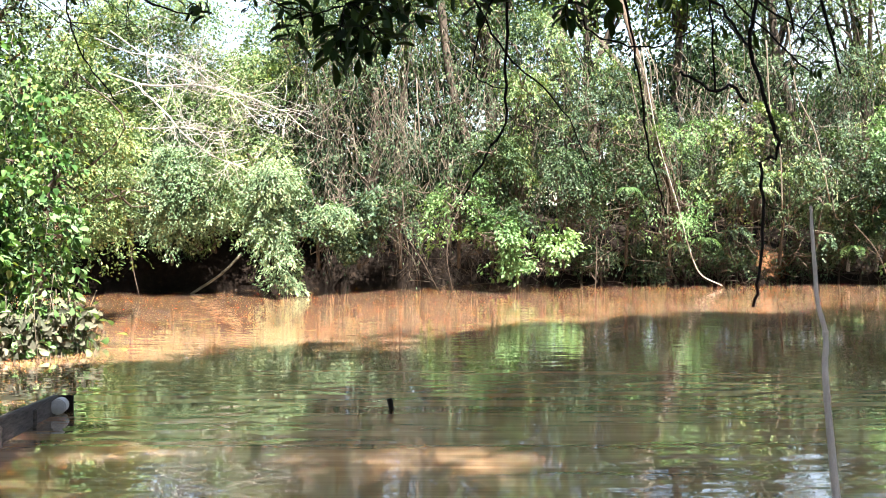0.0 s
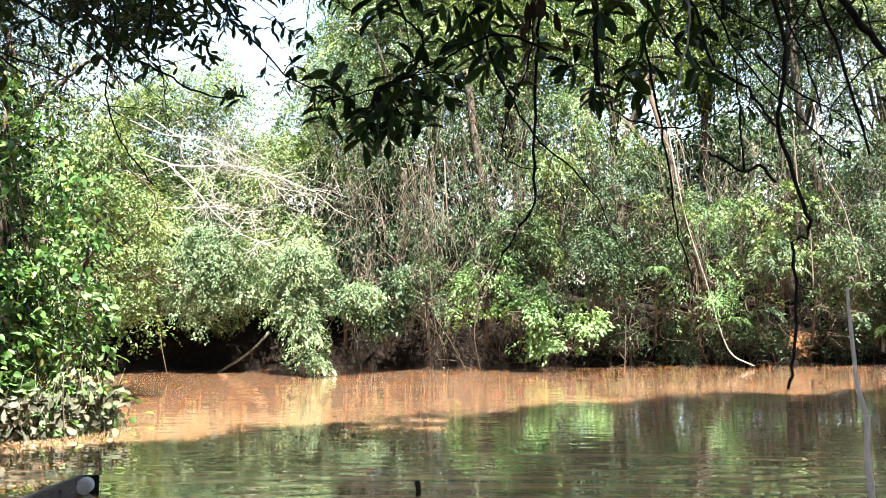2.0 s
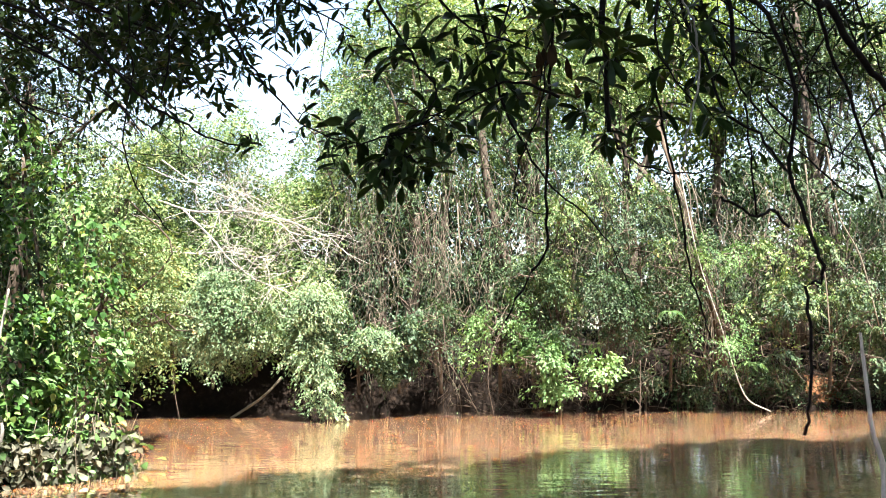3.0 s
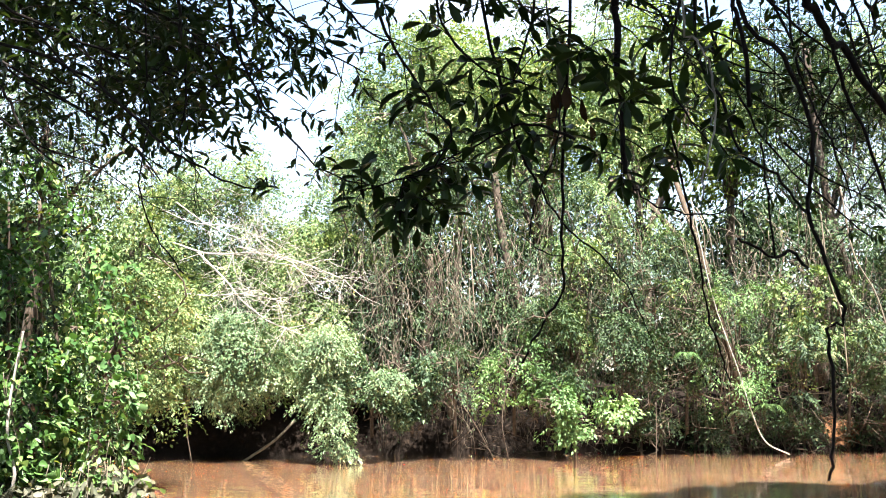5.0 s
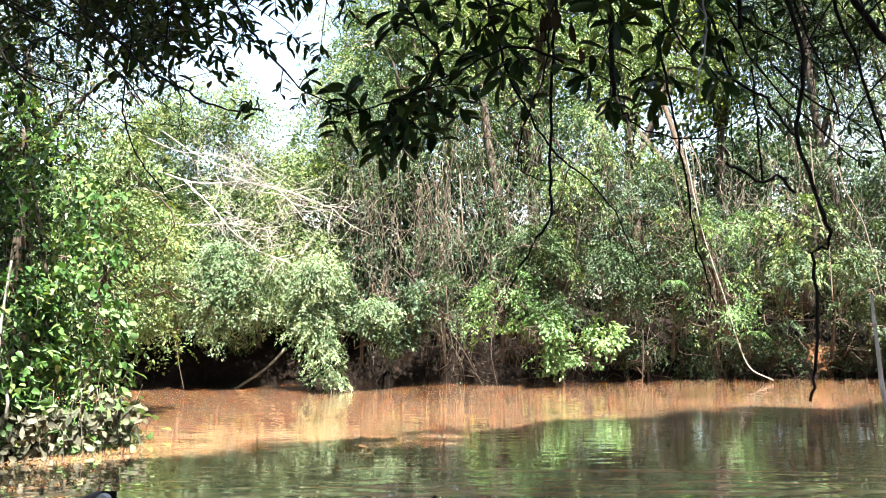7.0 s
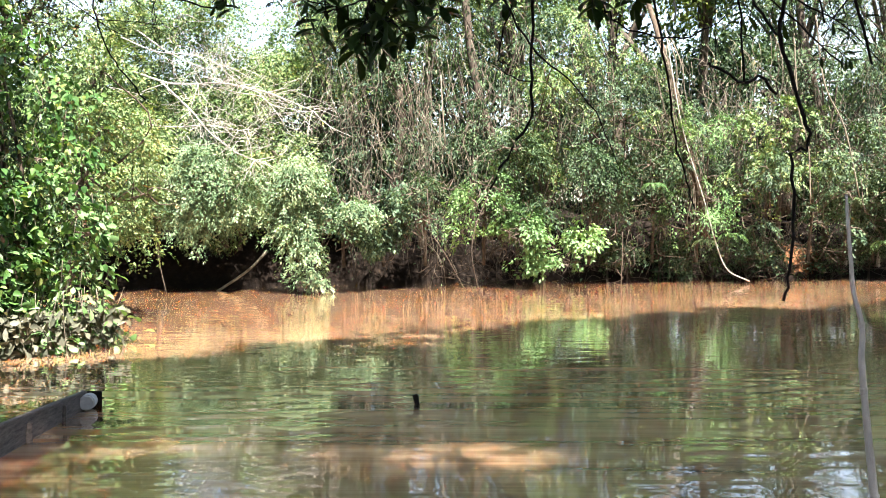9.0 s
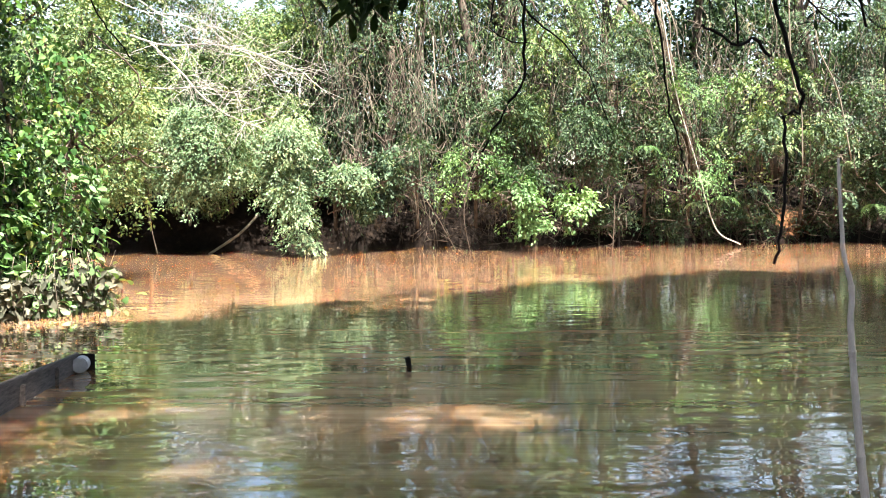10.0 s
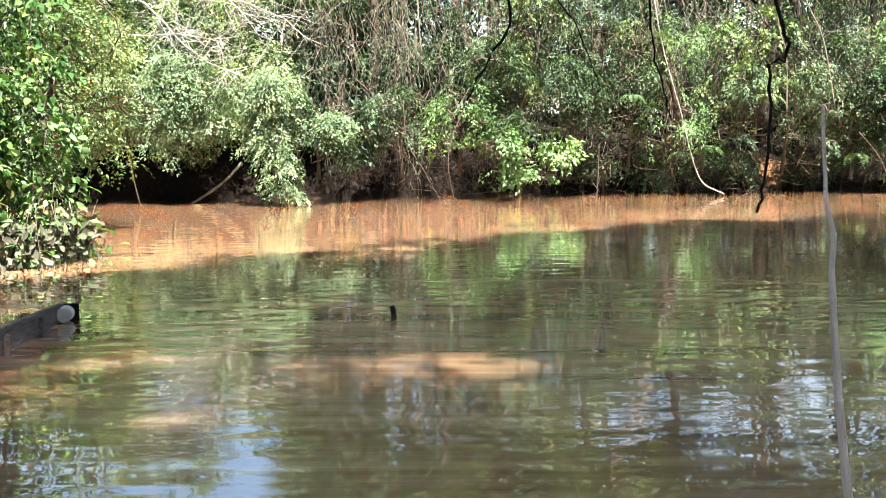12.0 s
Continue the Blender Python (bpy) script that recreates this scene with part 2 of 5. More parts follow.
def smooth_line(points, step=5):
    p = np.array(points, float)
    p = np.vstack([2 * p[0] - p[1], p, 2 * p[-1] - p[-2]])
    out = []
    for i in range(1, len(p) - 2):
        a, b, c, d = p[i - 1:i + 3]
        for k in range(step):
            t = k / step
            out.append(0.5 * (2 * b + (c - a) * t + (2 * a - 5 * b + 4 * c - d) * t * t + (3 * b - a - 3 * c + d) * t ** 3))
    out.append(p[-2])
    return np.array(out)


def tube(line, r0, r1, sides=6, rough=0.0, rng=None):
    """A tapered limb along a line, closed at both ends."""
    line = np.asarray(line, float)
    n = len(line)
    along = unit(np.gradient(line, axis=0))
    ref = np.where(np.abs(along[:, 2:3]) > 0.9, np.array([[1.0, 0, 0]]), np.array([[0, 0, 1.0]]))
    a = unit(np.cross(along, ref))
    b = np.cross(along, a)
    turn = np.linspace(0, 2 * np.pi, sides, endpoint=False)
    radius = np.linspace(r0, r1, n)[:, None] * np.ones((1, sides))
    if rough and rng is not None:
        radius = radius * (1 + rough * rng.standard_normal((n, sides)))
    v = line[:, None] + radius[..., None] * (a[:, None] * np.cos(turn)[None, :, None] + b[:, None] * np.sin(turn)[None, :, None])
    v = v.reshape(-1, 3)
    i, k = np.meshgrid(np.arange(n - 1), np.arange(sides), indexing="ij")
    i, k = i.ravel(), k.ravel()
    k2 = (k + 1) % sides
    q = np.stack([i * sides + k, i * sides + k2, (i + 1) * sides + k2, (i + 1) * sides + k], 1)
    f = np.concatenate([q[:, [0, 1, 2]], q[:, [0, 2, 3]]])
    ends = np.array([(0, j + 1, j) for j in range(1, sides - 1)] + [((n - 1) * sides, (n - 1) * sides + j, (n - 1) * sides + j + 1) for j in range(1, sides - 1)])
    return v, np.concatenate([f, ends])


def mesh_data(name, v, f, mat, smooth=False):
    me = bpy.data.meshes.new(name)
    v, f = np.asarray(v, np.float32), np.asarray(f, np.int32)
    me.vertices.add(len(v))
    me.vertices.foreach_set("co", v.ravel())
    me.loops.add(f.size)
    me.loops.foreach_set("vertex_index", f.ravel())
    me.polygons.add(len(f))
    me.polygons.foreach_set("loop_start", np.arange(0, f.size, 3, dtype=np.int32))
    if smooth:
        me.polygons.foreach_set("use_smooth", np.ones(len(f), bool))
    me.update(calc_edges=True)
    me.materials.append(mat)
    return me


def thing(name, at, label, category, group="", kind=""):
    ob = new(name)
    ob.location = at
    ob.empty_display_size = 0.2
    return tagged(ob, label, category, group, kind)


def part(name, v, f, mat, parent, label="", smooth=False, kind=""):
    """One mesh under a thing; its points are given in the world."""
    at = Vector((0, 0, 0))
    up = parent
    while up is not None:
        at += up.location
        up = up.parent
    ob = new(name, mesh_data(name, np.asarray(v) - np.array(at), f, mat, smooth))
    ob.parent = parent
    return tagged(ob, label, kind=kind)


def lobes_in(rng, centre, size, count, radius):
    """Foliage masses spread through an oval crown."""
    out = []
    for _ in range(count):
        d = rng.standard_normal(3)
        d = d / np.linalg.norm(d) * rng.random() ** 0.45
        r = radius * rng.uniform(0.65, 1.25)
        out.append((np.array(centre) + d * np.array(size), np.array([r, r, r * rng.uniform(0.6, 0.9)])))
    return out


def foliage(rng, lobes, sprays, per_spray, spray_size, length, slim=0.5, droop=0.5, shape=RHOMB, keep=None, shell=0.75, gaps=1.5, thin=-0.12, feathery=0.0):
    """Leaves gathered in layered sprays over the outside of every lobe; the leaves of one spray lie much the same way."""
    weight = np.array([np.prod(r) ** (2 / 3) for _, r in lobes])
    weight = weight / weight.sum()
    pick = rng.choice(len(lobes), sprays, p=weight)
    centre = np.array([c for c, _ in lobes])[pick]
    size = np.array([r for _, r in lobes])[pick]
    d = unit(rng.standard_normal((sprays, 3)))
    turned = (d[:, 2] < -0.15) & (np.random.default_rng(sprays).random(sprays) < 0.65) & (feathery > 0.6)
    d[turned, 2] *= -1
    at = centre + size * d * rng.uniform(shell, 1.2, (sprays, 1)) + rng.standard_normal((sprays, 3)) * spray_size * 0.5
    dense = np.array([noise.noise(Vector(q * gaps)) + 0.5 * noise.noise(Vector(q * gaps * 2.3)) + 0.35 * noise.noise(Vector(q * 0.55)) for q in at]) > thin
    centre, size, d, at = centre[dense], size[dense], d[dense], at[dense]
    sprays = len(at)
    face = unit(d * 0.6 + np.array([0, 0, 0.55]) + rng.standard_normal((sprays, 3)) * 0.4)
    lead = d * np.array([1, 1, 0.3]) + rng.standard_normal((sprays, 3)) * 0.35 - np.array([0, 0, droop])
    lead = unit(lead - face * np.sum(lead * face, 1, keepdims=True))
    side = np.cross(lead, face)
    spread = spray_size * rng.uniform(0.6, 1.5, sprays)
    n = sprays * per_spray
    rep = np.repeat(np.arange(sprays), per_spray)
    u, w, h = rng.uniform(-1, 1, (n, 1)), rng.uniform(-1, 1.4, (n, 1)), rng.standard_normal((n, 1))
    frond = (np.random.default_rng(sprays + 1).random(sprays) < feathery)[rep][:, None]
    u, h = np.where(frond, u * 0.16, u), np.where(frond, h * 0.25, h)
    wide = spread[rep][:, None] * np.where(frond, 1.25, 1.0)
    p = at[rep] + side[rep] * u * wide * 0.9 + lead[rep] * w * wide + face[rep] * (h * 0.22 - 0.25 * u * u - 0.2 * w * w * droop) * wide
    normal = unit(face[rep] + rng.standard_normal((n, 3)) * 0.25)
    tip = lead[rep] * 0.7 + side[rep] * np.sign(u) * 0.6 + rng.standard_normal((n, 3)) * 0.3
    tip[:, 2] -= droop * 0.25
    size_l = length * rng.uniform(0.6, 1.35, n)
    mask = np.ones(n, bool) if keep is None else keep(p)
    mask &= p[:, 2] > 0.03
    return leaves(shape, p[mask], normal[mask], tip[mask], size_l[mask], (size_l * slim)[mask])


def limbs(rng, fork, lobes, r_fork, limit=12, sag=0.3):
    """One limb for each of the first lobes, with its twigs."""
    for c, r in lobes[:limit]:
        a = np.array(fork) + rng.standard_normal(3) * 0.1
        mid = a * 0.45 + np.array(c) * 0.55 + rng.standard_normal(3) * 0.3 + np.array([0, 0, sag])
        out = [tube(smooth_line([a, mid, np.array(c)], 4), r_fork * rng.uniform(0.35, 0.7), 0.012, 5, 0.08, rng)]
        for _ in range(4):
            d = unit(rng.standard_normal(3)) * r
            out.append(tube(smooth_line([np.array(c), np.array(c) + d * 0.5 + rng.standard_normal(3) * 0.08, np.array(c) + d * 1.02], 2), 0.02, 0.005, 3))
        yield joined(out)


def tree(seed, name, label, foot, fork, trunk_r, lobes, leaf, bark, sprays, per_spray, spray_size, length, slim=0.5, droop=0.5, keep=None, lean=(0, 0), category="tree", group="", shell=0.75, thin=-0.02, shape=LEAFLET, feathery=0.8):
    rng = np.random.default_rng(seed)
    ob = thing(name, foot, label, category, group)
    foot, fork = np.array(foot, float), np.array(fork, float)
    mid = (foot + fork) / 2 + np.array([lean[0], lean[1], 0])
    v, f = tube(smooth_line([foot - np.array([0, 0, 0.3]), mid, fork], 8), trunk_r, trunk_r * 0.6, 10, 0.05, rng)
    part("trunk", v, f, bark, ob, smooth=True)
    for v, f in limbs(rng, fork, lobes, trunk_r * 0.6):
        part("limb", v, f, bark, ob, smooth=True)
    if shape is LEAFLET:
        sprays, per_spray, length, spray_size = int(sprays * 0.85), int(per_spray * 0.9), length * 0.95, spray_size * 1.25
    else:
        feathery = 0.0
    v, f = foliage(rng, lobes, sprays, per_spray, spray_size, length, slim, droop, shape, keep, shell, thin=thin, feathery=feathery)
    part("crown", v, f, leaf, ob)
    return ob


# ---- ground and water ----
def far_edge(x):
    return 23.8 + np.clip(x, -14, 9) * 0.25 + 0.25 * np.sin(x * 1.3) + 0.12 * np.sin(x * 3.7 + 1)


def left_edge(y):
    return np.interp(y, [-5, 2, 8, 10.3, 12.0, 13.2, 15, 18, 22, 30], [-6, -5.6, -5.7, -6.1, -5.5, -5.7, -6.5, -8.8, -10, -11])


def land_height(x, y):
    far = y - far_edge(x) - 0.8
    z_far = np.interp(far, [-3, -0.5, 0, 0.15, 1.0, 1.7, 6.2, 40, 1000], [-1.4, -0.7, 0.03, 0.6, 1.1, 1.5, 2.2, 2.6, 3.0])
    near = 2.6 + 0.2 * np.sin(x * 1.1) - y
    z_near = np.interp(near, [-3, -0.8, 0, 1.5, 6, 30, 1000], [-1.4, -0.6, 0.02, 0.12, 0.6, 1.5, 3.0])
    left = left_edge(y) - x
    z_left = np.interp(left, [-2.5, -0.5, 0, 0.8, 4, 30, 1000], [-1.4, -0.5, 0.02, 0.35, 0.9, 1.6, 3.0])
    z_left = np.where(y > 20, np.minimum(z_left, np.interp(y, [20, 23], [3, -1.4])), z_left)
    return np.maximum(np.maximum(z_far, z_near), z_left)


def grid_mesh(xs, ys, height):
    gx, gy = np.meshgrid(xs, ys, indexing="ij")
    v = np.stack([gx.ravel(), gy.ravel(), height(gx, gy).ravel()], 1)
    nx, ny = len(xs), len(ys)
    i, k = np.meshgrid(np.arange(nx - 1), np.arange(ny - 1), indexing="ij")
    a = (i * ny + k).ravel()
    q = np.stack([a, a + ny, a + ny + 1, a + 1], 1)
    return v, np.concatenate([q[:, [0, 1, 2]], q[:, [0, 2, 3]]])


def build_ground():
    rng = np.random.default_rng(5)
    xs = np.concatenate([[-900, -300, -120, -60, -35], np.linspace(-24, 26, 170), [38, 60, 120, 300, 900]])
    ys = np.concatenate([[-900, -300, -100, -40, -20], np.linspace(-10, 42, 180), [55, 80, 150, 400, 900]])

    def height(x, y):
        bumps = np.array([0.09 * math.sin(3.1 * a + 1.7 * b) * math.sin(2.3 * b - a) for a, b in zip(x.ravel(), y.ravel())]).reshape(x.shape)
        z = land_height(x, y)
        return z + np.where(z > 0.1, bumps + rng.standard_normal(x.shape) * 0.03, 0)

    v, f = grid_mesh(xs, ys, height)
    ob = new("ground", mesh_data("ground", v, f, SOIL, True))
    tagged(ob, "earth river bank strewn with litter, its brown darkened to stand in for shade", "ground", kind="structure")
    wave_rng = np.random.default_rng(77)
    waves = []
    for k in range(60):
        length = 0.18 * (4.0 ** (k / 59)) * wave_rng.uniform(0.9, 1.1)
        angle = wave_rng.normal(math.pi / 2, 0.5)
        waves.append((2 * math.pi / length * math.cos(angle), 2 * math.pi / length * math.sin(angle), wave_rng.uniform(0, 6.28), length * 0.0004 * math.exp(-2.0 * math.log(length / 0.3) ** 2)))

    def ripples(x, y):
        patch = 0.75 + 0.35 * np.sin(0.9 * x + 1.7 * y + 0.6 * np.sin(1.3 * y)) * np.sin(0.35 * x - 1.1 * y + 1.0)
        z = np.zeros_like(x)
        for kx, ky, phase, high in waves:
            step = 1.12 * (np.maximum(y, 2) + 1.5) / 179
            clear = np.clip(2 * math.pi / (abs(kx) + 0.01) / step - 4.0, 0, 1)
            z += clear * high * np.sin(kx * x + ky * y + phase + 0.8 * np.sin(0.7 * x + 0.5 * y + 3 * phase))
        near_shore = np.clip((15 - y) / 5, 0, 1) * np.clip(y - 2.5, 0, 1)
        current = 1.15 + 0.8 * np.clip((y - 12.5 - 0.4 * x) / 4, 0, 1)
        return z * patch * near_shore * current

    ys = np.concatenate([[-4, 0, 3], 3.3 + 24.4 * np.linspace(0, 1, 480) ** 1.7, [30, 34]])
    us = np.linspace(-1, 1, 180)
    v, f = grid_mesh(np.arange(len(us) + 6.0), ys, lambda x, y: x * 0)
    v = v.reshape(len(us) + 6, len(ys), 3)
    reach = 0.56 * (np.clip(ys, 3, 28) + 1.5)
    for i in range(len(us)):
        v[i + 3, :, 0] = us[i] * reach
    for i, far in enumerate((120, 60, 35)):
        v[i, :, 0], v[-1 - i, :, 0] = -far, far
    calm = np.ones(v.shape[:2])
    calm[:4], calm[-4:] = 0, 0
    v[:, :, 2] = ripples(v[:, :, 0], v[:, :, 1]) * calm
    v = v.reshape(-1, 3)
    ob = new("water", mesh_data("water", v, f, WATER, True))
    tagged(ob, "muddy brown rippled river water reflecting the trees", "river", kind="structure")


build_ground()


# ---- far bank ----
def rngs(seed):
    return np.random.default_rng(seed)


def above_hollow(p):
    """Leaves stop short of the water, higher in some places than in others."""
    low = np.interp(p[:, 0], [-1, 2], [1.1, 0.75]) + 0.45 * np.sin(p[:, 0] * 0.9 + 1.0) * np.sin(p[:, 0] * 2.3) + 0.12 * np.sin(p[:, 0] * 9)
    low = np.where(np.abs(p[:, 0] - 8.8) < 0.7, 1.5, low)
    return p[:, 2] > low


def far_trees():
    """The wall of trees beyond the water, from low pale crowns to the tall ones."""
    # low pale trees under the open sky
    lob = lobes_in(rngs(11), (-10.2, 25.0, 5.0), (2.4, 1.2, 2.8), 30, 0.85)
    tree(12, "tree", "low yellow-green tree in full sun on the bank", (-10.0, 26.0, 1.6), (-10.0, 25.8, 3.6), 0.16, lob, PALE, BARK, 2050, 30, 0.24, 0.09, thin=-0.2)
    lob = lobes_in(rngs(13), (-6.7, 24.4, 5.1), (2.3, 1.1, 2.7), 34, 0.8)
    tree(14, "tree", "pale sunlit tree with yellowing leaves and bare twigs", (-6.2, 25.2, 1.6), (-6.3, 24.9, 3.6), 0.09, lob, PALE, PALE_BARK, 2350, 30, 0.22, 0.085, thin=-0.2)
    lob = lobes_in(rngs(15), (-4.5, 24.8, 4.9), (1.5, 1.1, 3.21), 26, 0.75)
    tree(16, "tree", "slender yellow-green tree beside the taller ones", (-3.7, 25.6, 1.7), (-3.8, 25.3, 3.9), 0.14, lob, PALE, BARK, 2400, 30, 0.22, 0.085)
    lob = lobes_in(rngs(113), (-3.3, 27.0, 8.4), (1.5, 1.2, 3.0), 30, 0.8)
    tree(114, "tree", "tall pale yellow-green tree beside the open sky", (-2.9, 27.2, 2.0), (-3.0, 27.1, 5.4), 0.15, lob, PALE, BARK, 2000, 28, 0.25, 0.095, group="tall trees on the far bank", thin=-0.15)
    # overhanging crowns near the water
    lob = lobes_in(rngs(17), (-6.1, 21.6, 2.35), (1.45, 0.6, 1.0), 30, 0.46)
    tree(18, "tree", "low silvery-green tree leaning over the water", (-6.0, 23.8, 0.9), (-6.1, 22.4, 1.9), 0.10, lob, SILVER, BARK, 1500, 40, 0.2, 0.07, slim=0.5, droop=0.9, thin=-0.15, keep=above_hollow)
    lob = lobes_in(rngs(117), (-8.5, 21.3, 2.0), (1.2, 0.7, 1.0), 18, 0.46)
    tree(118, "tree", "low leafy tree leaning over the water", (-8.6, 23.5, 0.9), (-8.6, 22.5, 1.6), 0.10, lob, PALE, BARK, 1000, 36, 0.2, 0.075, slim=0.5, droop=0.9, thin=-0.15, keep=above_hollow)
    lob = lobes_in(rngs(19), (-3.95, 21.4, 2.1), (0.5, 0.5, 0.8), 14, 0.40)
    lob += [(np.array([-3.8 + 0.06 * k, 21.0, 1.4 - 0.2 * k]), np.array([0.36 - 0.04 * k, 0.3, 0.22])) for k in range(7)]
    tree(20, "tree", "feathery blue-green tree drooping to the water", (-4.0, 23.6, 0.9), (-4.0, 22.7, 2.1), 0.08, lob, SILVER, BARK, 1000, 40, 0.17, 0.07, slim=0.5, droop=1.2, thin=-0.5)
    lob = lobes_in(rngs(21), (-2.35, 21.4, 1.75), (0.25, 0.3, 0.2), 4, 0.3)
    tree(22, "sapling", "small grey-green sapling hanging from the bank", (-2.4, 23.8, 0.9), (-2.5, 23.0, 1.9), 0.04, lob, SILVER, BARK, 120, 40, 0.16, 0.07, slim=0.5, droop=1.0, thin=-0.5)
    rng = rngs(23)
    for k in range(8):
        x = -10.4 + k * 0.95
        y = float(far_edge(x)) + rng.uniform(0.5, 1.2)
        lob = lobes_in(rng, (x, y, 2.3), (0.7, 0.5, 1.4), 14, 0.5)
        tree(250 + k, "shrub", "shaded shrub behind the overhanging trees", (x, y + 0.5, 0.9), (x, y + 0.3, 1.7), 0.05, lob, (PALE, DULL, PALE)[k % 3], BARK, 620, 26, 0.2, 0.09, droop=0.9, category="shrub", group="shrubs on the far bank", thin=-0.2, keep=above_hollow)
    # tall trees
    spec = [(-2.2, 26.6, 12.8, 1.9, PALE, "tall tree with a yellow-green crown"),
            (1.0, 27.2, 13.5, 2.3, PALE, "tall tree hung with climbing plants"),
            (4.0, 28.0, 14.0, 2.0, PALE, "tall dull green forest tree"),
            (9.2, 28.0, 13.5, 2.1, DULL, "tall dark green forest tree above the bank"),
            (12.0, 28.0, 13.5, 2.4, PALE, "tall forest tree with light green leaves"),
            (15.5, 28.5, 13.0, 2.6, DULL, "tall forest tree at the bend")]
    for k, (x, y, h, w, leaf, label) in enumerate(spec):
        lob = lobes_in(rngs(30 + k), (x, y, h * (0.66 if x < 3 else 0.74)), (w, 1.5, h * (0.31 if x < 3 else 0.23)), 36, 0.9)
        tree(40 + k, "tree", label, (x, y, 2.0), (x + 0.3, y - 0.2, h * 0.42), 0.2, lob, leaf, BARK, 2300, 28, 0.3, 0.108, lean=(0.2, 0), group="tall trees on the far bank", thin=-0.12 if x > 8 else 0.0)
    # middle storey hung with creepers
    rng = rngs(65)
    for k in range(10):
        x = -2.9 + k * 1.65 + rng.uniform(-0.3, 0.3)
        y = float(far_edge(x)) + rng.uniform(0.2, 0.9)
        lob = []
        for _ in range(17):
            z = rng.uniform(2.4, 4.3) if 4.2 < x < 7.6 else rng.uniform(3.2, 7.6)
            r = rng.uniform(0.28, 0.6)
            lob.append((np.array([x + rng.standard_normal() * 0.75, y + rng.standard_normal() * 0.5, z]), np.array([r, r, r * rng.uniform(0.6, 1.5)])))
        leaf = (GREY, DULL, DULL, GREY, PALE)[k % 5]
        tree(240 + k, "tree", "slim tree hung with creepers on the far bank", (x, y + 0.8, 1.2), (x, y + 0.5, 3.6), 0.08, lob, leaf, BARK, 1000, 26, 0.2, 0.085, slim=0.45, droop=1.4, thin=0.12, group="creeper-hung trees")
    # bright high crowns behind
    for k in range(4):
        x = -1.5 + k * 3.0
        lob = lobes_in(rngs(280 + k), (x, 31.5, 11.2), (2.0, 1.2, 3.2), 26, 1.0)
        tree(285 + k, "tree", "tall sunlit yellow-green tree rising behind", (x, 31.5, 2.2), (x + 0.3, 31.5, 8.0), 0.2, lob, SUNNY, BARK, 760, 14, 0.4, 0.18, group="forest behind", shape=RHOMB, thin=-0.45)
    # understorey: drooping columns that lean over the water
    rng = rngs(60)
    for k in range(19):
        x = -2.9 + k * 1.0 + rng.uniform(-0.3, 0.3)
        y = float(far_edge(x)) + rng.uniform(-1.3, -0.3)
        h = rng.uniform(2.4, 4.8) if x > 0.8 else rng.uniform(1.2, 2.4)
        lob = []
        for _ in range(12):
            z = 0.75 + h * rng.random() ** 0.8
            r = rng.uniform(0.26, 0.52)
            lob.append((np.array([x + rng.standard_normal() * 0.5, y - 0.1 * z + rng.standard_normal() * 0.35, z]), np.array([r, r, r * rng.uniform(0.55, 1.1)])))
        leaf = (DULL, GREY, DULL, FRESH, DULL, PALE)[k % 6] if x > -3.6 else (PALE, GREY, PALE)[k % 3]
        tree(70 + k, "shrub", "leafy evergreen shrub drooping from the steep bank", (x, y + 0.9, 0.8), (x, y + 0.5, 1.8), 0.05, lob, leaf, BARK, 640, 30, 0.2, rng.uniform(0.065, 0.11), slim=rng.uniform(0.45, 0.6), droop=1.1, keep=above_hollow, thin=0.17, category="shrub", group="shrubs on the far bank")
    for k in range(16):
        x = 3.6 + k * 0.75 + rng.uniform(-0.2, 0.2)
        if 8.1 < x < 9.4:
            continue
        y = float(far_edge(x)) + rng.uniform(-0.1, 0.4)
        lob = lobes_in(rng, (x, y, 0.62), (0.35, 0.25, 0.35), 5, 0.34)
        tree(130 + k, "shrub", "low dark bush at the water's edge", (x, y + 0.3, 0.2), (x, y + 0.2, 0.5), 0.03, lob, (DULL, GREY)[k % 2], BARK, 170, 24, 0.15, 0.085, category="shrub", group="bushes at the water's edge")
    for k, x in enumerate((10.4, 11.2, 12.0)):
        y = float(far_edge(x)) - 0.6
        lob = lobes_in(rng, (x, y, 1.9), (0.55, 0.4, 1.1), 14, 0.45)
        tree(270 + k, "shrub", "grey-green shrub full of dead twigs", (x, y + 0.7, 0.6), (x, y + 0.4, 1.5), 0.05, lob, (SILVER, GREY, SILVER)[k], PALE_BARK, 560, 28, 0.2, 0.08, slim=0.45, droop=0.9, category="shrub", group="shrubs on the far bank", thin=-0.15)
    # the bright shrub over the water
    lob = lobes_in(rngs(90), (1.3, 22.3, 1.05), (0.58, 0.35, 0.7), 10, 0.36) + lobes_in(rngs(91), (2.5, 22.5, 0.85), (0.5, 0.35, 0.45), 8, 0.34)
    tree(92, "shrub", "bright green shrub spreading over the water", (1.9, 24.2, 0.2), (1.8, 23.3, 0.6), 0.05, lob, FRESH, BARK, 600, 16, 0.17, 0.12, category="shrub", thin=0.0, shape=RHOMB)
    # low growth closing the gaps under the crowns
    for k in range(8):
        x = 0.0 + k * 1.9
        lob = lobes_in(rngs(190 + k), (x, 29.6, 3.4), (1.2, 0.5, 1.3), 10, 0.6)
        tree(200 + k, "shrub", "shaded undergrowth between the trunks", (x, 29.6, 1.9), (x, 29.6, 2.6), 0.05, lob, (GREY, DULL)[k % 2], BARK, 200, 18, 0.3, 0.16, category="shrub", group="undergrowth", shape=RHOMB, thin=-0.3)
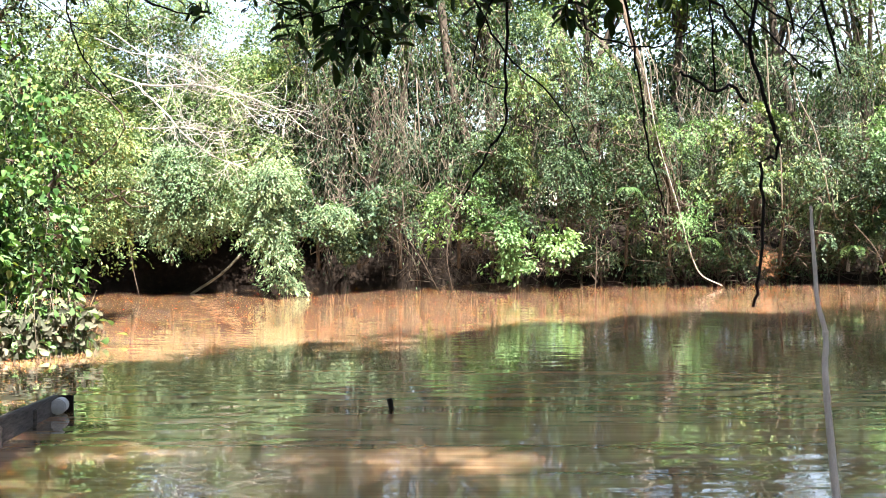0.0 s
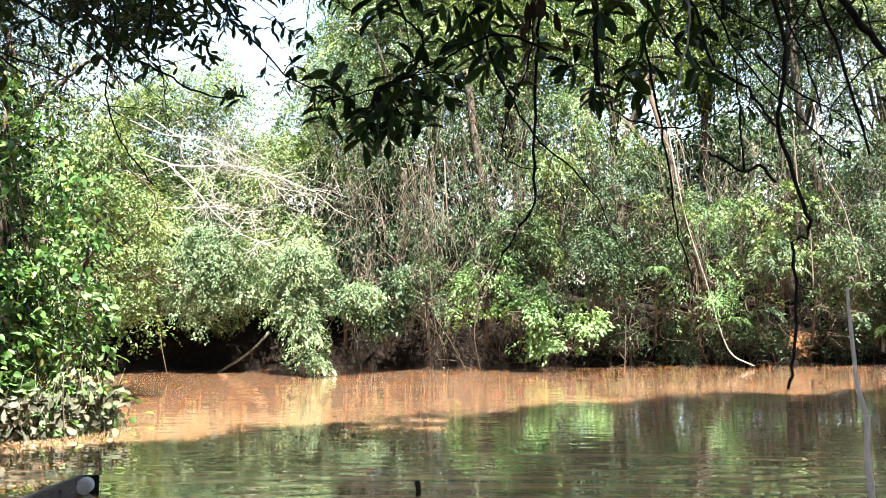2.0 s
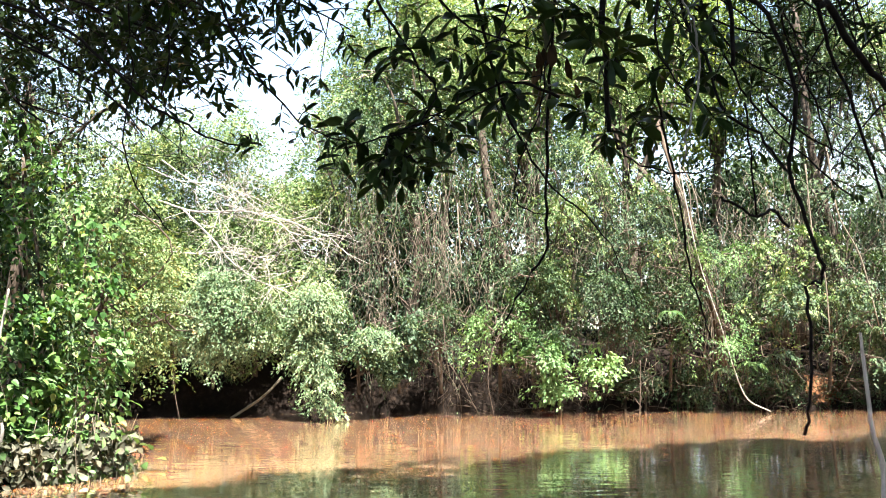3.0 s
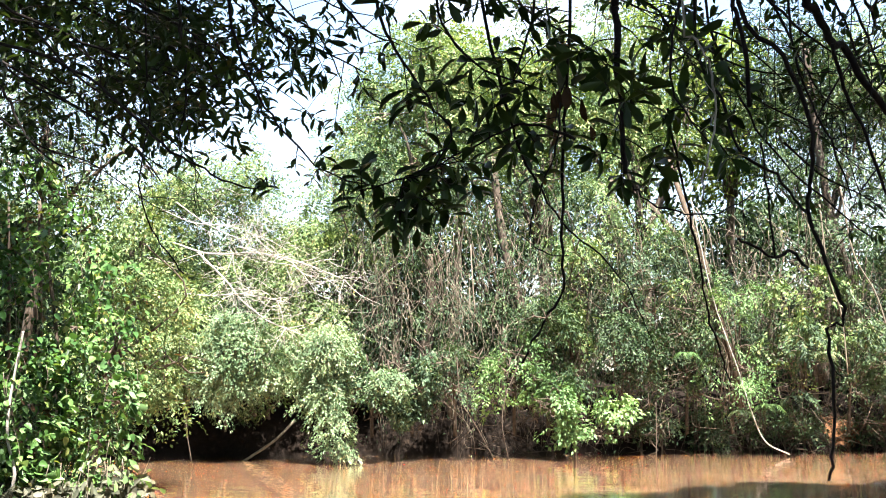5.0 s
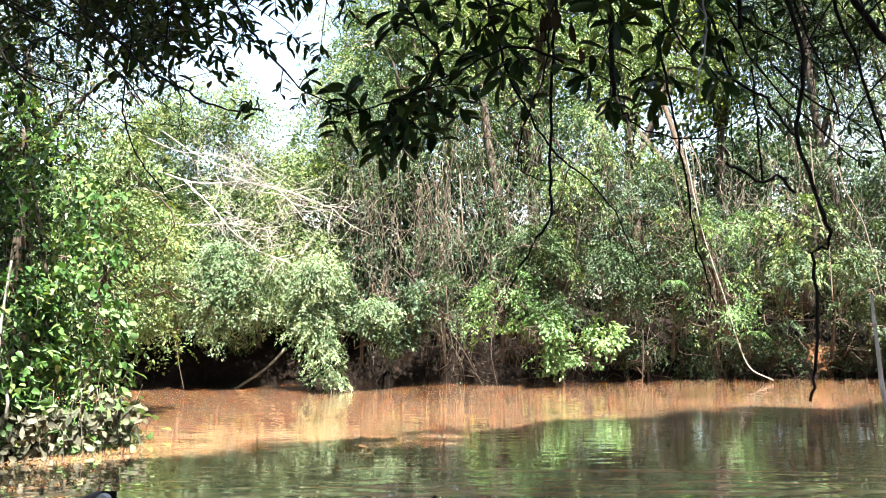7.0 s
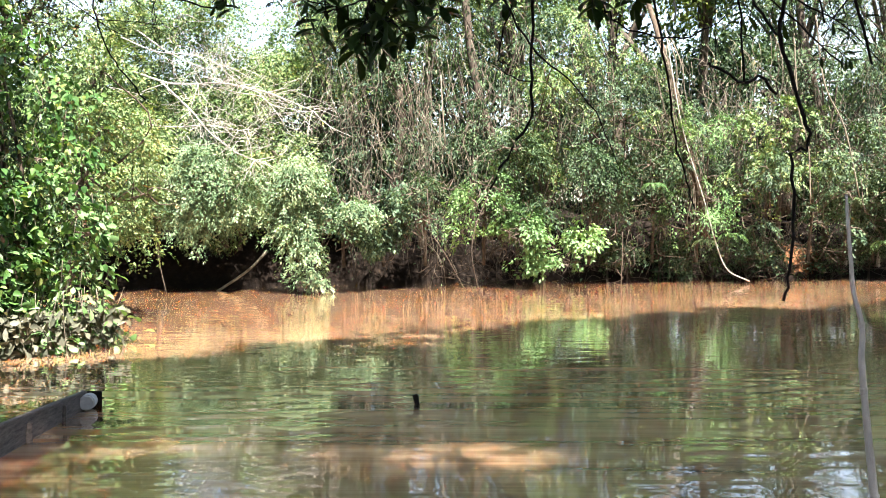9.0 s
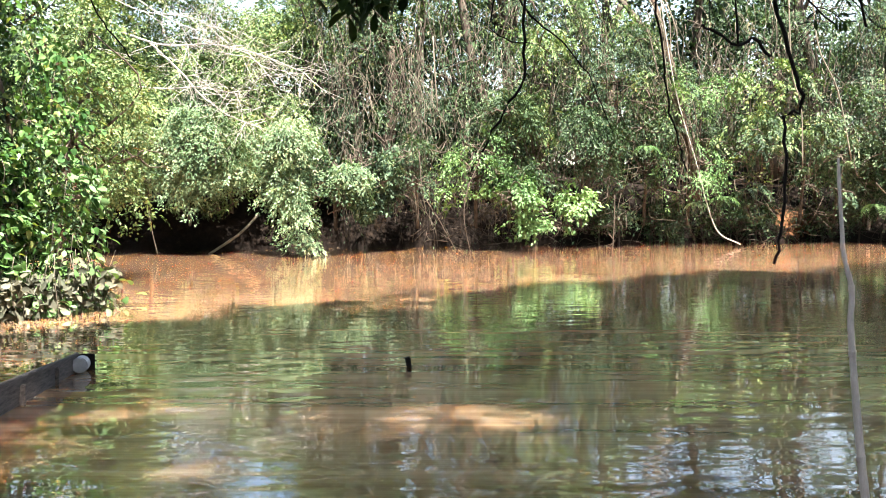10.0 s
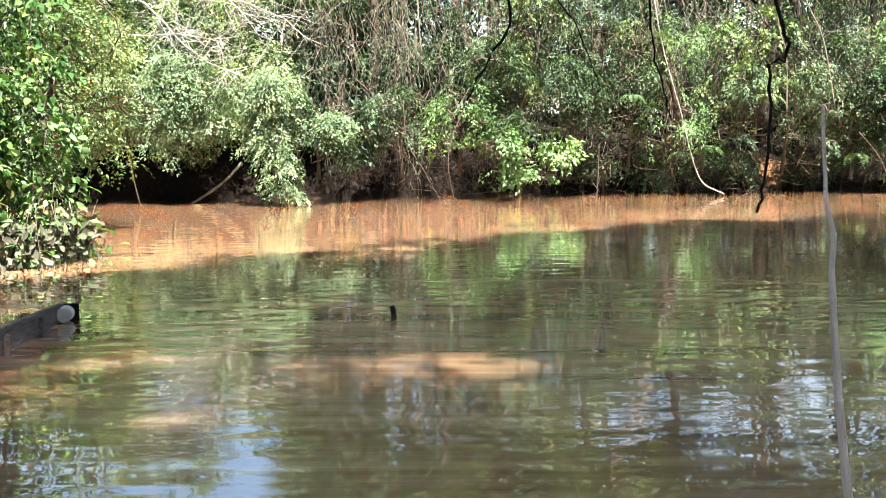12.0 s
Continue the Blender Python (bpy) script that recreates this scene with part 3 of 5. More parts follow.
    # forest behind
    for k in range(10):
        x = -3.0 + k * 3.0
        top = 3.5 if 3 < x < 9 else 5.2 if x > 8 else 5.0
        lob = lobes_in(rngs(100 + k), (x, 33 + (k % 3) * 2, 2.6 + top * 0.5), (2.4, 2, top), 24, 1.0)
        tree(110 + k, "tree", "hazy forest tree behind the bank trees", (x, 33 + (k % 3) * 2, 2.2), (x, 33, 4), 0.25, lob, DULL, BARK, 560, 14, 0.45, 0.24, group="forest behind", shape=RHOMB, thin=-0.4)
    for k in range(4):
        x = -11.5 + k * 2.4
        lob = lobes_in(rngs(170 + k), (x, 28.5 + (k % 2), 4.2), (1.6, 1.0, 2.2), 18, 0.9)
        tree(180 + k, "tree", "shaded tree behind the pale crowns", (x, 28.5 + (k % 2), 2.2), (x, 28.5, 3.6), 0.15, lob, (PALE, DULL)[k % 2], BARK, 700, 16, 0.35, 0.16, group="forest behind", shape=RHOMB, thin=-0.4)
    for k in range(5):
        x = -30 + k * 4.2
        lob = lobes_in(rngs(150 + k), (x, 31 + (k % 2) * 2, 5.0), (2.6, 2, 2.6), 18, 1.2)
        tree(160 + k, "tree", "low forest tree along the far bank", (x, 31 + (k % 2) * 2, 2.2), (x, 31, 4), 0.25, lob, DULL, BARK, 620, 14, 0.45, 0.24, group="forest behind", shape=RHOMB, thin=-0.4)


far_trees()


def curtain(seed, x0, x1, z_low, z_high, count, name, label, leaf, spread=0.8):
    """Lianas and aerial roots hanging side by side."""
    rng = np.random.default_rng(seed)
    ob = thing(name, ((x0 + x1) / 2, float(far_edge((x0 + x1) / 2)) + 0.6, 1.0), label, "lianas", kind="stuff")
    lines, spots = [], []
    bunches = rng.uniform(x0, x1, max(4, count // 9))
    for _ in range(count):
        x = rng.choice(bunches) + rng.standard_normal() * 0.12
        y = float(far_edge(x)) - 0.7 + rng.random() * spread * 2
        top = rng.uniform(z_low + 2.0, z_high)
        low = max(0.1, top - rng.uniform(0.8, 4.0))
        n = 8
        z = np.linspace(top, low, n)
        sway = np.cumsum(rng.standard_normal((n, 2)) * 0.12, 0)
        line = np.stack([x + sway[:, 0], y + sway[:, 1], z], 1)
        lines.append(tube(smooth_line(line, 2), rng.uniform(0.004, 0.011), 0.004, 3))
        if rng.random() < 0.8:
            spots.append(line[rng.integers(0, n, 22)] + rng.standard_normal((22, 3)) * np.array([0.14, 0.12, 0.35]))
    v, f = joined(lines)
    part("strands", v, f, STRAW, ob, kind="stuff")
    p = np.concatenate(spots)
    n = len(p)
    tip = rng.standard_normal((n, 3)) * 0.5 - np.array([0, 0, 1.0])
    normal = rng.standard_normal((n, 3)) * 0.9 + np.array([0, -0.5, 0.5])
    size = rng.uniform(0.05, 0.13, n)
    v, f = leaves(SLIP, p, normal, tip, size, size * 0.5)
    part("foliage", v, f, leaf, ob, kind="stuff")


curtain(201, -3.4, 1.2, 0.6, 6.5, 210, "liana_curtain", "grey curtain of hanging lianas and aerial roots", GREY)
curtain(202, 0.8, 5.5, 1.2, 6.5, 190, "liana_curtain", "dry hanging lianas with small leaves", GREY)
curtain(203, 5.5, 13.0, 1.0, 6.5, 340, "liana_curtain", "lianas trailing down the leafy bank", DULL)


def tangle(seed, x0, x1, count, mat, label, z0, z1, thick):
    """Dry twigs and roots lying criss-cross on the bank."""
    rng = rngs(seed)
    ob = thing("twig_tangle", ((x0 + x1) / 2, float(far_edge((x0 + x1) / 2)), 0.1), label, "twigs", kind="stuff")
    lines = []
    for _ in range(count):
        x = rng.uniform(x0, x1)
        z = rng.uniform(z0, z1)
        a = np.array([x, float(far_edge(x)) - 0.15 * z + rng.uniform(-0.5, 0.5), z])
        d = unit(rng.standard_normal(3) * np.array([1, 0.5, 0.8]) - np.array([0, 0, 0.5])) * rng.uniform(0.3, 1.3)
        b = a + d
        b[2] = max(b[2], 0.02)
        lines.append(tube(smooth_line([a, (a + b) / 2 + rng.standard_normal(3) * 0.12, b], 4), thick * rng.uniform(0.5, 1.5), thick * 0.4, 3))
    v, f = joined(lines)
    part("twigs", v, f, mat, ob, kind="stuff")


tangle(420, -3.0, 13.0, 480, STRAW, "criss-cross dry twigs and creepers over the bank", 1.0, 4.5, 0.008)
tangle(421, -1.5, 13.0, 260, BARK, "dark roots and dead twigs at the foot of the bank", 0.05, 1.2, 0.010)


def rope(seed, name, label, points, r0, r1, mat, category="liana", twigs=0, reach=0.4, group=""):
    """A single liana, root, stick or bare bough with optional side twigs."""
    rng = rngs(seed)
    ob = thing(name, points[-1] if points[-1][2] < points[0][2] else points[0], label, category, group)
    line = smooth_line(points, 6)
    v, f = tube(line, r0, r1, 7, 0.06, rng)
    part("stem", v, f, mat, ob, smooth=True)
    for _ in range(twigs):
        i = rng.integers(len(line) // 5, len(line))
        way = unit(line[i] - line[max(i - 2, 0)] + rng.standard_normal(3) * 0.012)
        d = unit(way * 0.6 + rng.standard_normal(3) * 0.6)
        out = reach * rng.uniform(0.4, 1.3)
        end = line[i] + d * out
        pieces = [tube(smooth_line([line[i], line[i] + d * out * 0.5 + rng.standard_normal(3) * out * 0.1, end], 4), max(r1 * 0.9, r0 * 0.35), r1 * 0.4, 4)]
        for _ in range(2):
            pieces.append(tube(smooth_line([line[i] + d * out * rng.uniform(0.3, 0.9), end + rng.standard_normal(3) * out * 0.25, end + rng.standard_normal(3) * out * 0.6], 3), r1 * 0.6, r1 * 0.3, 3))
        v, f = joined(pieces)
        part("twig", v, f, mat, ob)
    return ob


def fern(seed, at, size, leaf, label):
    """A fern or palm-like plant: arching fronds with paired leaflets."""
    rng = rngs(seed)
    ob = thing("fern", at, label, "fern", "ferns on the far bank")
    for k in range(7):
        turn = k * 2.4 + rng.uniform(-0.3, 0.3)
        out = np.array([math.cos(turn), 0.7 * math.sin(turn) - 0.45, 0])
        long = size * rng.uniform(0.7, 1.2)
        t = np.linspace(0, 1, 15)[:, None]
        line = np.array(at) + out * long * t + np.array([0, 0, 1.0]) * long * (0.8 * t - 1.3 * t * t)
        pieces = [tube(line, 0.005, 0.002, 3)]
        along = np.gradient(line, axis=0)
        side = unit(np.cross(along, np.array([0, 0, 1.0])))
        face = np.cross(side, unit(along))
        for sign in (-1, 1):
            tip = side * sign + unit(along) * 0.5 - np.array([0, 0, 0.25])
            length = long * 0.34 * np.sin(np.pi * (0.12 + 0.8 * t[:, 0]))
            pieces.append(leaves(RHOMB, line, face + rng.standard_normal((15, 3)) * 0.1, tip, length, length * 0.17))
        v, f = joined(pieces)
        part("frond", v, f, leaf, ob)


def ferns():
    rng = rngs(430)
    for k in range(11):
        x = 4.6 + k * 0.7
        z = rng.uniform(0.9, 3.0)
        y = float(far_edge(x)) - 1.0 - 0.1 * z
        fern(440 + k, (x, y, z), rng.uniform(0.32, 0.52), (FRESH, GREY, SILVER)[k % 3], "light green fern with arching feathery fronds on the bank")


ferns()


def far_details():
    # pale bare boughs in front of the sunlit trees
    rope(401, "bare_bough", "bleached bare bough with fine twigs", [(-7.78, 22.10, 5.11), (-6.73, 21.80, 4.78), (-5.59, 21.70, 4.77), (-4.55, 21.60, 4.54), (-3.50, 21.50, 4.11)], 0.026, 0.008, PALE_BARK, "bough", 28, 0.9)
    rope(402, "bare_bough", "bleached dead bough drooping among leaves", [(-7.21, 22.20, 4.92), (-6.35, 21.80, 4.16), (-5.87, 21.60, 3.64), (-5.21, 21.40, 3.16), (-4.35, 21.30, 2.83)], 0.026, 0.008, PALE_BARK, "bough", 28, 0.8)
    rope(403, "bare_bough", "thin bleached bough among pale leaves", [(-7.49, 22.20, 3.88), (-6.63, 21.70, 3.78), (-5.78, 21.40, 3.78), (-4.83, 21.30, 3.59)], 0.024, 0.008, PALE_BARK, "bough", 24, 0.7)
    rng = rngs(450)
    for k in range(4):
        a = np.array([-8.0 + 0.6 * k + rng.uniform(-0.3, 0.3), 21.9, 6.0 - 0.36 * k + rng.uniform(-0.2, 0.2)])
        run = np.array([2.4, -0.4, -0.9]) * rng.uniform(0.8, 1.2)
        pts = [tuple(a + run * t + rng.standard_normal(3) * np.array([0.05, 0.05, 0.12])) for t in (0, 0.3, 0.6, 0.8, 1.0)]
        rope(451 + k, "bare_bough", "bleached leafless bough with many fine twigs", pts, 0.015, 0.006, PALE_BARK, "bough", 13, 0.8, "bleached boughs")
    # trunks above the bank
    rope(404, "leaning_tree", "thick leaning bare tree wrapped in lianas", [(6.2, 25.0, 1.2), (5.9, 24.6, 2.4), (5.63, 24.4, 3.3), (5.23, 24.5, 5.1), (4.88, 24.9, 6.6), (4.7, 25.6, 7.8)], 0.115, 0.06, DRY_TRUNK, "tree")
    rope(405, "leaning_tree", "pale leaning trunk beside another", [(6.5, 27.6, 2.0), (6.0, 27.3, 4.6), (5.2, 27.2, 5.9), (4.2, 27.4, 7.2)], 0.14, 0.08, TRUNK, "tree")
    rope(406, "leaning_tree", "dark leaning trunk under the crown", [(10.2, 27.0, 1.8), (9.7, 26.6, 4.5), (9.2, 26.6, 7.0), (8.9, 26.8, 11.5)], 0.16, 0.10, TRUNK, "tree")
    rope(407, "leaning_tree", "brown trunk behind hanging lianas", [(0.9, 25.8, 1.5), (0.7, 25.6, 3.5), (0.2, 25.6, 5.5), (-0.1, 25.8, 8.0)], 0.16, 0.1, BARK, "tree")
    rope(408, "leaning_tree", "brown trunk behind hanging lianas", [(3.6, 26.4, 1.7), (3.5, 26.2, 4.0), (3.2, 26.4, 7.5)], 0.15, 0.1, BARK, "tree")
    for k in range(7):
        off = np.array([rng.normal(0, 0.16), -0.12 - 0.1 * rng.random(), 0])
        pts = [tuple(np.array(p) + off + rng.standard_normal(3) * 0.07) for p in ((4.95, 24.5, 6.2), (5.1, 24.3, 5.5), (5.3, 24.25, 4.6), (5.55, 24.25, 3.5), (5.8, 24.3, 2.5), (5.9, 24.4, 1.3))]
        rope(470 + k, "liana", "dry brown liana wound round a leaning trunk", pts[k % 2:], 0.016, 0.009, STRAW, twigs=3, reach=0.25, group="lianas on the leaning trunk")
    # lianas that stand out one by one
    rope(410, "liana", "pale liana trailing into the water", [(4.89, 23.80, 6.40), (5.17, 23.80, 4.70), (5.41, 23.80, 3.58), (5.88, 23.70, 1.98), (6.11, 23.70, 1.13), (6.44, 23.80, 0.38), (7.06, 24.00, 0.06)], 0.014, 0.016, PALE_BARK)
    rope(411, "liana", "pale liana hanging straight down", [(8.09, 23.90, 6.21), (8.18, 23.80, 4.33), (8.42, 23.80, 3.48), (8.46, 23.70, 1.98)], 0.02, 0.015, STRAW)
    rope(412, "liana", "pale twisted liana on the leafy bank", [(8.66, 24.00, 6.68), (8.84, 23.90, 4.99), (9.31, 23.80, 3.86), (9.69, 23.80, 2.16)], 0.022, 0.016, STRAW)
    rope(413, "liana", "dry liana hanging in the shade", [(0.47, 22.10, 2.16), (0.19, 21.90, 1.51), (0.09, 21.80, 0.85), (0.23, 21.90, 0.05)], 0.010, 0.008, BARK)
    rope(414, "liana", "dry liana hanging in the shade", [(-0.94, 22.00, 2.35), (-0.84, 21.80, 1.41), (-0.47, 21.80, 0.76), (-0.09, 22.00, 0.05)], 0.010, 0.008, BARK)
    rope(415, "liana", "grey liana dangling before the crowns", [(-0.61, 22.00, 4.97), (-0.56, 21.90, 4.03), (-0.51, 21.90, 3.38)], 0.018, 0.012, STRAW)
    rope(416, "pole", "thin pale pole standing in the water", [(3.61, 22.60, -0.18), (3.65, 22.60, 0.6), (3.66, 22.60, 1.33)], 0.013, 0.009, BARK, "pole")
    rope(417, "log", "pale fallen log sloping into the water", [(-4.8, 22.6, 0.9), (-5.2, 22.3, 0.45), (-5.9, 22.0, -0.05)], 0.032, 0.03, STRAW, "log")
    rope(418, "liana", "thin root reaching down to the water", [(-6.61, 20.10, 1.04), (-6.51, 20.00, 0.58), (-6.37, 19.90, 0.11)], 0.008, 0.006, BARK)
    rope(419, "liana", "straight thin root slanting to the water", [(10.35, 23.90, 1.60), (10.91, 23.90, 0.94), (11.29, 23.90, 0.04)], 0.012, 0.010, BARK)


far_details()

# ---- left bank ----
def vine_thicket():
    """Trees smothered in climbing vines, standing out into the river."""
    rng = rngs(500)
    ob = thing("vine_thicket", (-6.2, 12.4, 0.4), "sunlit thicket smothered in broad-leaved climbing vines", "thicket")
    for k in range(7):
        foot = np.array([-7.6 + 0.25 * k, 12.9 + 0.3 * math.sin(k * 2.0), 0.3])
        v, f = tube(smooth_line([foot, foot + np.array([0.1, 0, 1.7]), foot + np.array([rng.uniform(-0.4, 0.2), -0.2, 3.9])], 6), 0.05, 0.015, 6, 0.06, rng)
        part("stem", v, f, BARK, ob, smooth=True)
    lob = []
    for z, x_edge, y in [(0.35, -4.7, 11.9), (0.4, -5.3, 11.2), (0.7, -4.65, 12.0), (0.9, -5.2, 11.4), (1.3, -4.6, 12.2), (1.5, -5.2, 11.6), (1.9, -4.75, 12.3), (2.1, -5.3, 11.7), (2.6, -4.9, 12.3), (2.8, -5.6, 11.8),
                         (3.3, -5.15, 12.4), (3.5, -5.9, 11.9), (4.0, -5.45, 12.5), (4.2, -6.1, 12.0), (4.6, -5.9, 12.6), (1.2, -6.0, 11.3), (2.4, -6.3, 11.5), (3.6, -6.6, 11.8), (4.5, -6.7, 12.2)]:
        for _ in range(2):
            r = rng.uniform(0.36, 0.6)
            lob.append((np.array([x_edge - r + rng.uniform(-0.25, 0.1), y + rng.uniform(-0.25, 0.4), z + rng.uniform(-0.2, 0.2)]), np.array([r, r, r * 1.15])))
    v, f = foliage(rng, lob, 2000, 9, 0.19, 0.095, slim=0.72, droop=0.9, shape=HEART, shell=0.6, gaps=2.2, thin=0.2)
    part("foliage", v, f, VINE, ob, kind="stuff")
    # inner leaves in a darker colour, painting the thicket's shaded depth
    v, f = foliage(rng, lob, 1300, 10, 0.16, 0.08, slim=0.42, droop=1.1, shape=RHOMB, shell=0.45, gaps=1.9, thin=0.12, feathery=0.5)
    part("undergrowth", v, f, DULL, ob, "darker small inner leaves standing in for shade among the vines", kind="stuff")
    v, f = foliage(rng, lob[:10], 230, 10, 0.24, 0.14, slim=0.6, droop=0.4, shape=LANCE, shell=0.95)
    part("sprout", v, f, FRESH, ob, "bright young leaves near the water", kind="stuff")
    v, f = foliage(rng, lob, 110, 5, 0.2, 0.08, slim=0.5, droop=1.2, shape=LANCE, shell=0.8)
    part("dead_foliage", v, f, RUST, ob, "scattered brown dead leaves", kind="stuff")
    lines = []
    for _ in range(46):
        c, r = lob[rng.integers(len(lob))]
        a = c + r * unit(np.array([rng.uniform(-0.3, 1), -rng.uniform(0.3, 1), rng.uniform(-0.2, 0.6)])) * 1.1
        fall = rng.uniform(0.4, 1.5)
        n_pts = [a + np.array([rng.normal(0, 0.06), rng.normal(0, 0.04), -fall * t]) for t in (0, 0.3, 0.65, 1.0)]
        n_pts[-1][2] = max(n_pts[-1][2], 0.05)
        lines.append(tube(smooth_line(n_pts, 3), 0.005, 0.003, 3))
    v, f = joined(lines)
    part("vine_stem", v, f, STRAW, ob, "thin pale trailing vine stem", kind="stuff")
    # the foremost leaves, one by one
    shapes = [mesh_data("leaf", *leaves(HEART, np.zeros((1, 3)), np.array([[0, 0, 1.0]]), np.array([[0, 1.0, 0]]), 0.095, 0.095 * w), VINE) for w in (0.75, 0.9, 1.0)]
    for k in range(280):
        c, r = lob[rng.integers(len(lob))]
        d = unit(np.array([rng.uniform(-0.4, 1), -rng.uniform(0.2, 1), rng.uniform(-0.4, 0.8)]))
        leaf = new("leaf", shapes[k % 3])
        leaf.parent = ob
        face = unit(d + rng.standard_normal(3) * 0.7 + np.array([0, 0, 0.6]))
        down = np.array([rng.uniform(-0.5, 0.5), 0, -1.0])
        down = unit(down - face * (down @ face))
        m = Matrix([np.cross(down, face), down, face]).transposed()
        leaf.matrix_local = Matrix.LocRotScale(Vector(c + r * d * 1.06) - ob.location, m.to_quaternion(), Vector([rng.uniform(0.7, 1.2)] * 3))
    # withered skirt and roots at the waterline
    p = np.stack([rng.uniform(-5.8, -4.5, 620), 11.6 + rng.uniform(-0.75, 0.4, 620), rng.uniform(0.05, 0.55, 620)], 1)
    p[:, 1] = 11.05 + (p[:, 0] + 5.2) * 1.3 + rng.uniform(-0.12, 0.5, 620)
    tip = rng.standard_normal((620, 3)) * 0.8 + np.array([0.2, -0.3, -0.5])
    v, f = leaves(LANCE, p, rng.standard_normal((620, 3)) * 0.5 + np.array([0.2, -0.8, 0.4]), tip, rng.uniform(0.08, 0.2, 620), rng.uniform(0.04, 0.09, 620))
    part("withered_foliage", v, f, DRY, ob, "grey withered leaves above the waterline", kind="stuff")
    lines = []
    for _ in range(12):
        x = rng.uniform(-5.3, -4.45)
        y = 11.0 + (x + 5.2) * 1.35 + rng.uniform(-0.05, 0.4)
        lines.append(tube(smooth_line([(x, y + 0.1, 0.75), (x + rng.uniform(-0.1, 0.1), y, 0.4), (x + rng.uniform(-0.12, 0.12), y - 0.05, -0.02)], 3), 0.006, 0.004, 3))
    v, f = joined(lines)
    part("root_fringe", v, f, STRAW, ob, kind="stuff")


vine_thicket()
rope(515, "liana", "pale twisted vine trailing down to the water", [(-5.62, 11.0, 2.3), (-5.73, 11.0, 1.48), (-5.70, 10.95, 1.05), (-5.57, 10.9, 0.70), (-5.60, 10.9, 0.45), (-5.78, 10.9, -0.08)], 0.014, 0.022, PALE_BARK)


def left_trees():
    lob = lobes_in(rngs(520), (-6.0, 15.2, 2.6), (0.9, 1.0, 2.2), 16, 0.5)
    tree(521, "tree", "small-leaved young tree behind the vines", (-6.6, 15.4, 0.5), (-6.3, 15.3, 2.2), 0.07, lob, PALE, BARK, 900, 26, 0.2, 0.075, droop=0.7)
    lob = lobes_in(rngs(522), (-6.8, 14.5, 5.5), (1.3, 1.0, 1.7), 18, 0.5)
    tree(523, "tree", "thin-crowned dark tree against the sky", (-7.6, 14.5, 0.7), (-7.1, 14.5, 4.4), 0.10, lob, DULL, BARK, 800, 22, 0.24, 0.085)
    lob = lobes_in(rngs(524), (-9.0, 15.8, 3.6), (1.5, 0.9, 2.2), 18, 0.6)
    tree(525, "tree", "shaded dark green tree behind the vines", (-9.0, 16.0, 0.8), (-9.0, 15.9, 2.6), 0.10, lob, DULL, BARK, 620, 20, 0.24, 0.12, thin=-0.3, shape=RHOMB)
    for k, (x, y) in enumerate([(-10, 7.5), (-9.5, 12), (-12.5, 17), (-9, 2.5)]):
        lob = lobes_in(rngs(530 + k), (x, y, 5.0), (2.0, 2.4, 3.4), 20, 1.0)
        tree(540 + k, "tree", "dense forest tree on the near bank", (x, y, 0.9), (x, y, 3.5), 0.2, lob, DULL, BARK, 600, 14, 0.3, 0.22, group="forest on the near bank", shape=RHOMB)


left_trees()

# ---- overhanging near trees, behind the viewer ----
SHIFT = -np.array(SUN_DIR)[:2] / SUN_DIR.z


def crown_shadow_cut(p):
    """Trims the near crowns by where each leaf's shadow lands: a set river-side edge, three sun openings."""
    s = p[:, :2] + SHIFT * p[:, 2:3]
    ragged = np.array([noise.noise(Vector((a * 0.9, b * 0.9, 3.0))) for a, b in s])
    edge = np.interp(s[:, 0], [-12, -6.6, -6.0, -5.3, -4.6, -3.7, -2.2, 0.1, 5.5, 9.5, 16], [17.0, 15.5, 13.2, 10.2, 10.4, 10.8, 12.8, 14.8, 17.2, 19.0, 20.5]) + ragged * 1.3
    luck = np.random.default_rng(9).random(len(p))
    hole = luck < 0.98 * np.exp(-(((s[:, 0] + 0.2) / 2.0) ** 2 + ((s[:, 1] - 6.4) / 1.0) ** 2) ** 1.5)
    hole |= luck < 0.8 * np.exp(-(((s[:, 0] + 0.6) / 3.4) ** 2 + ((s[:, 1] - 6.0) / 1.7) ** 2) ** 2)
    hole |= luck < 0.9 * np.exp(-(((s[:, 0] + 2.8) / 0.9) ** 2 + ((s[:, 1] - 5.2) / 0.6) ** 2) ** 1.5)
    low = p[:, 2] < 2.8 + np.maximum(p[:, 1], 0) * 0.55
    return (s[:, 1] < edge) & ~hole & ~low


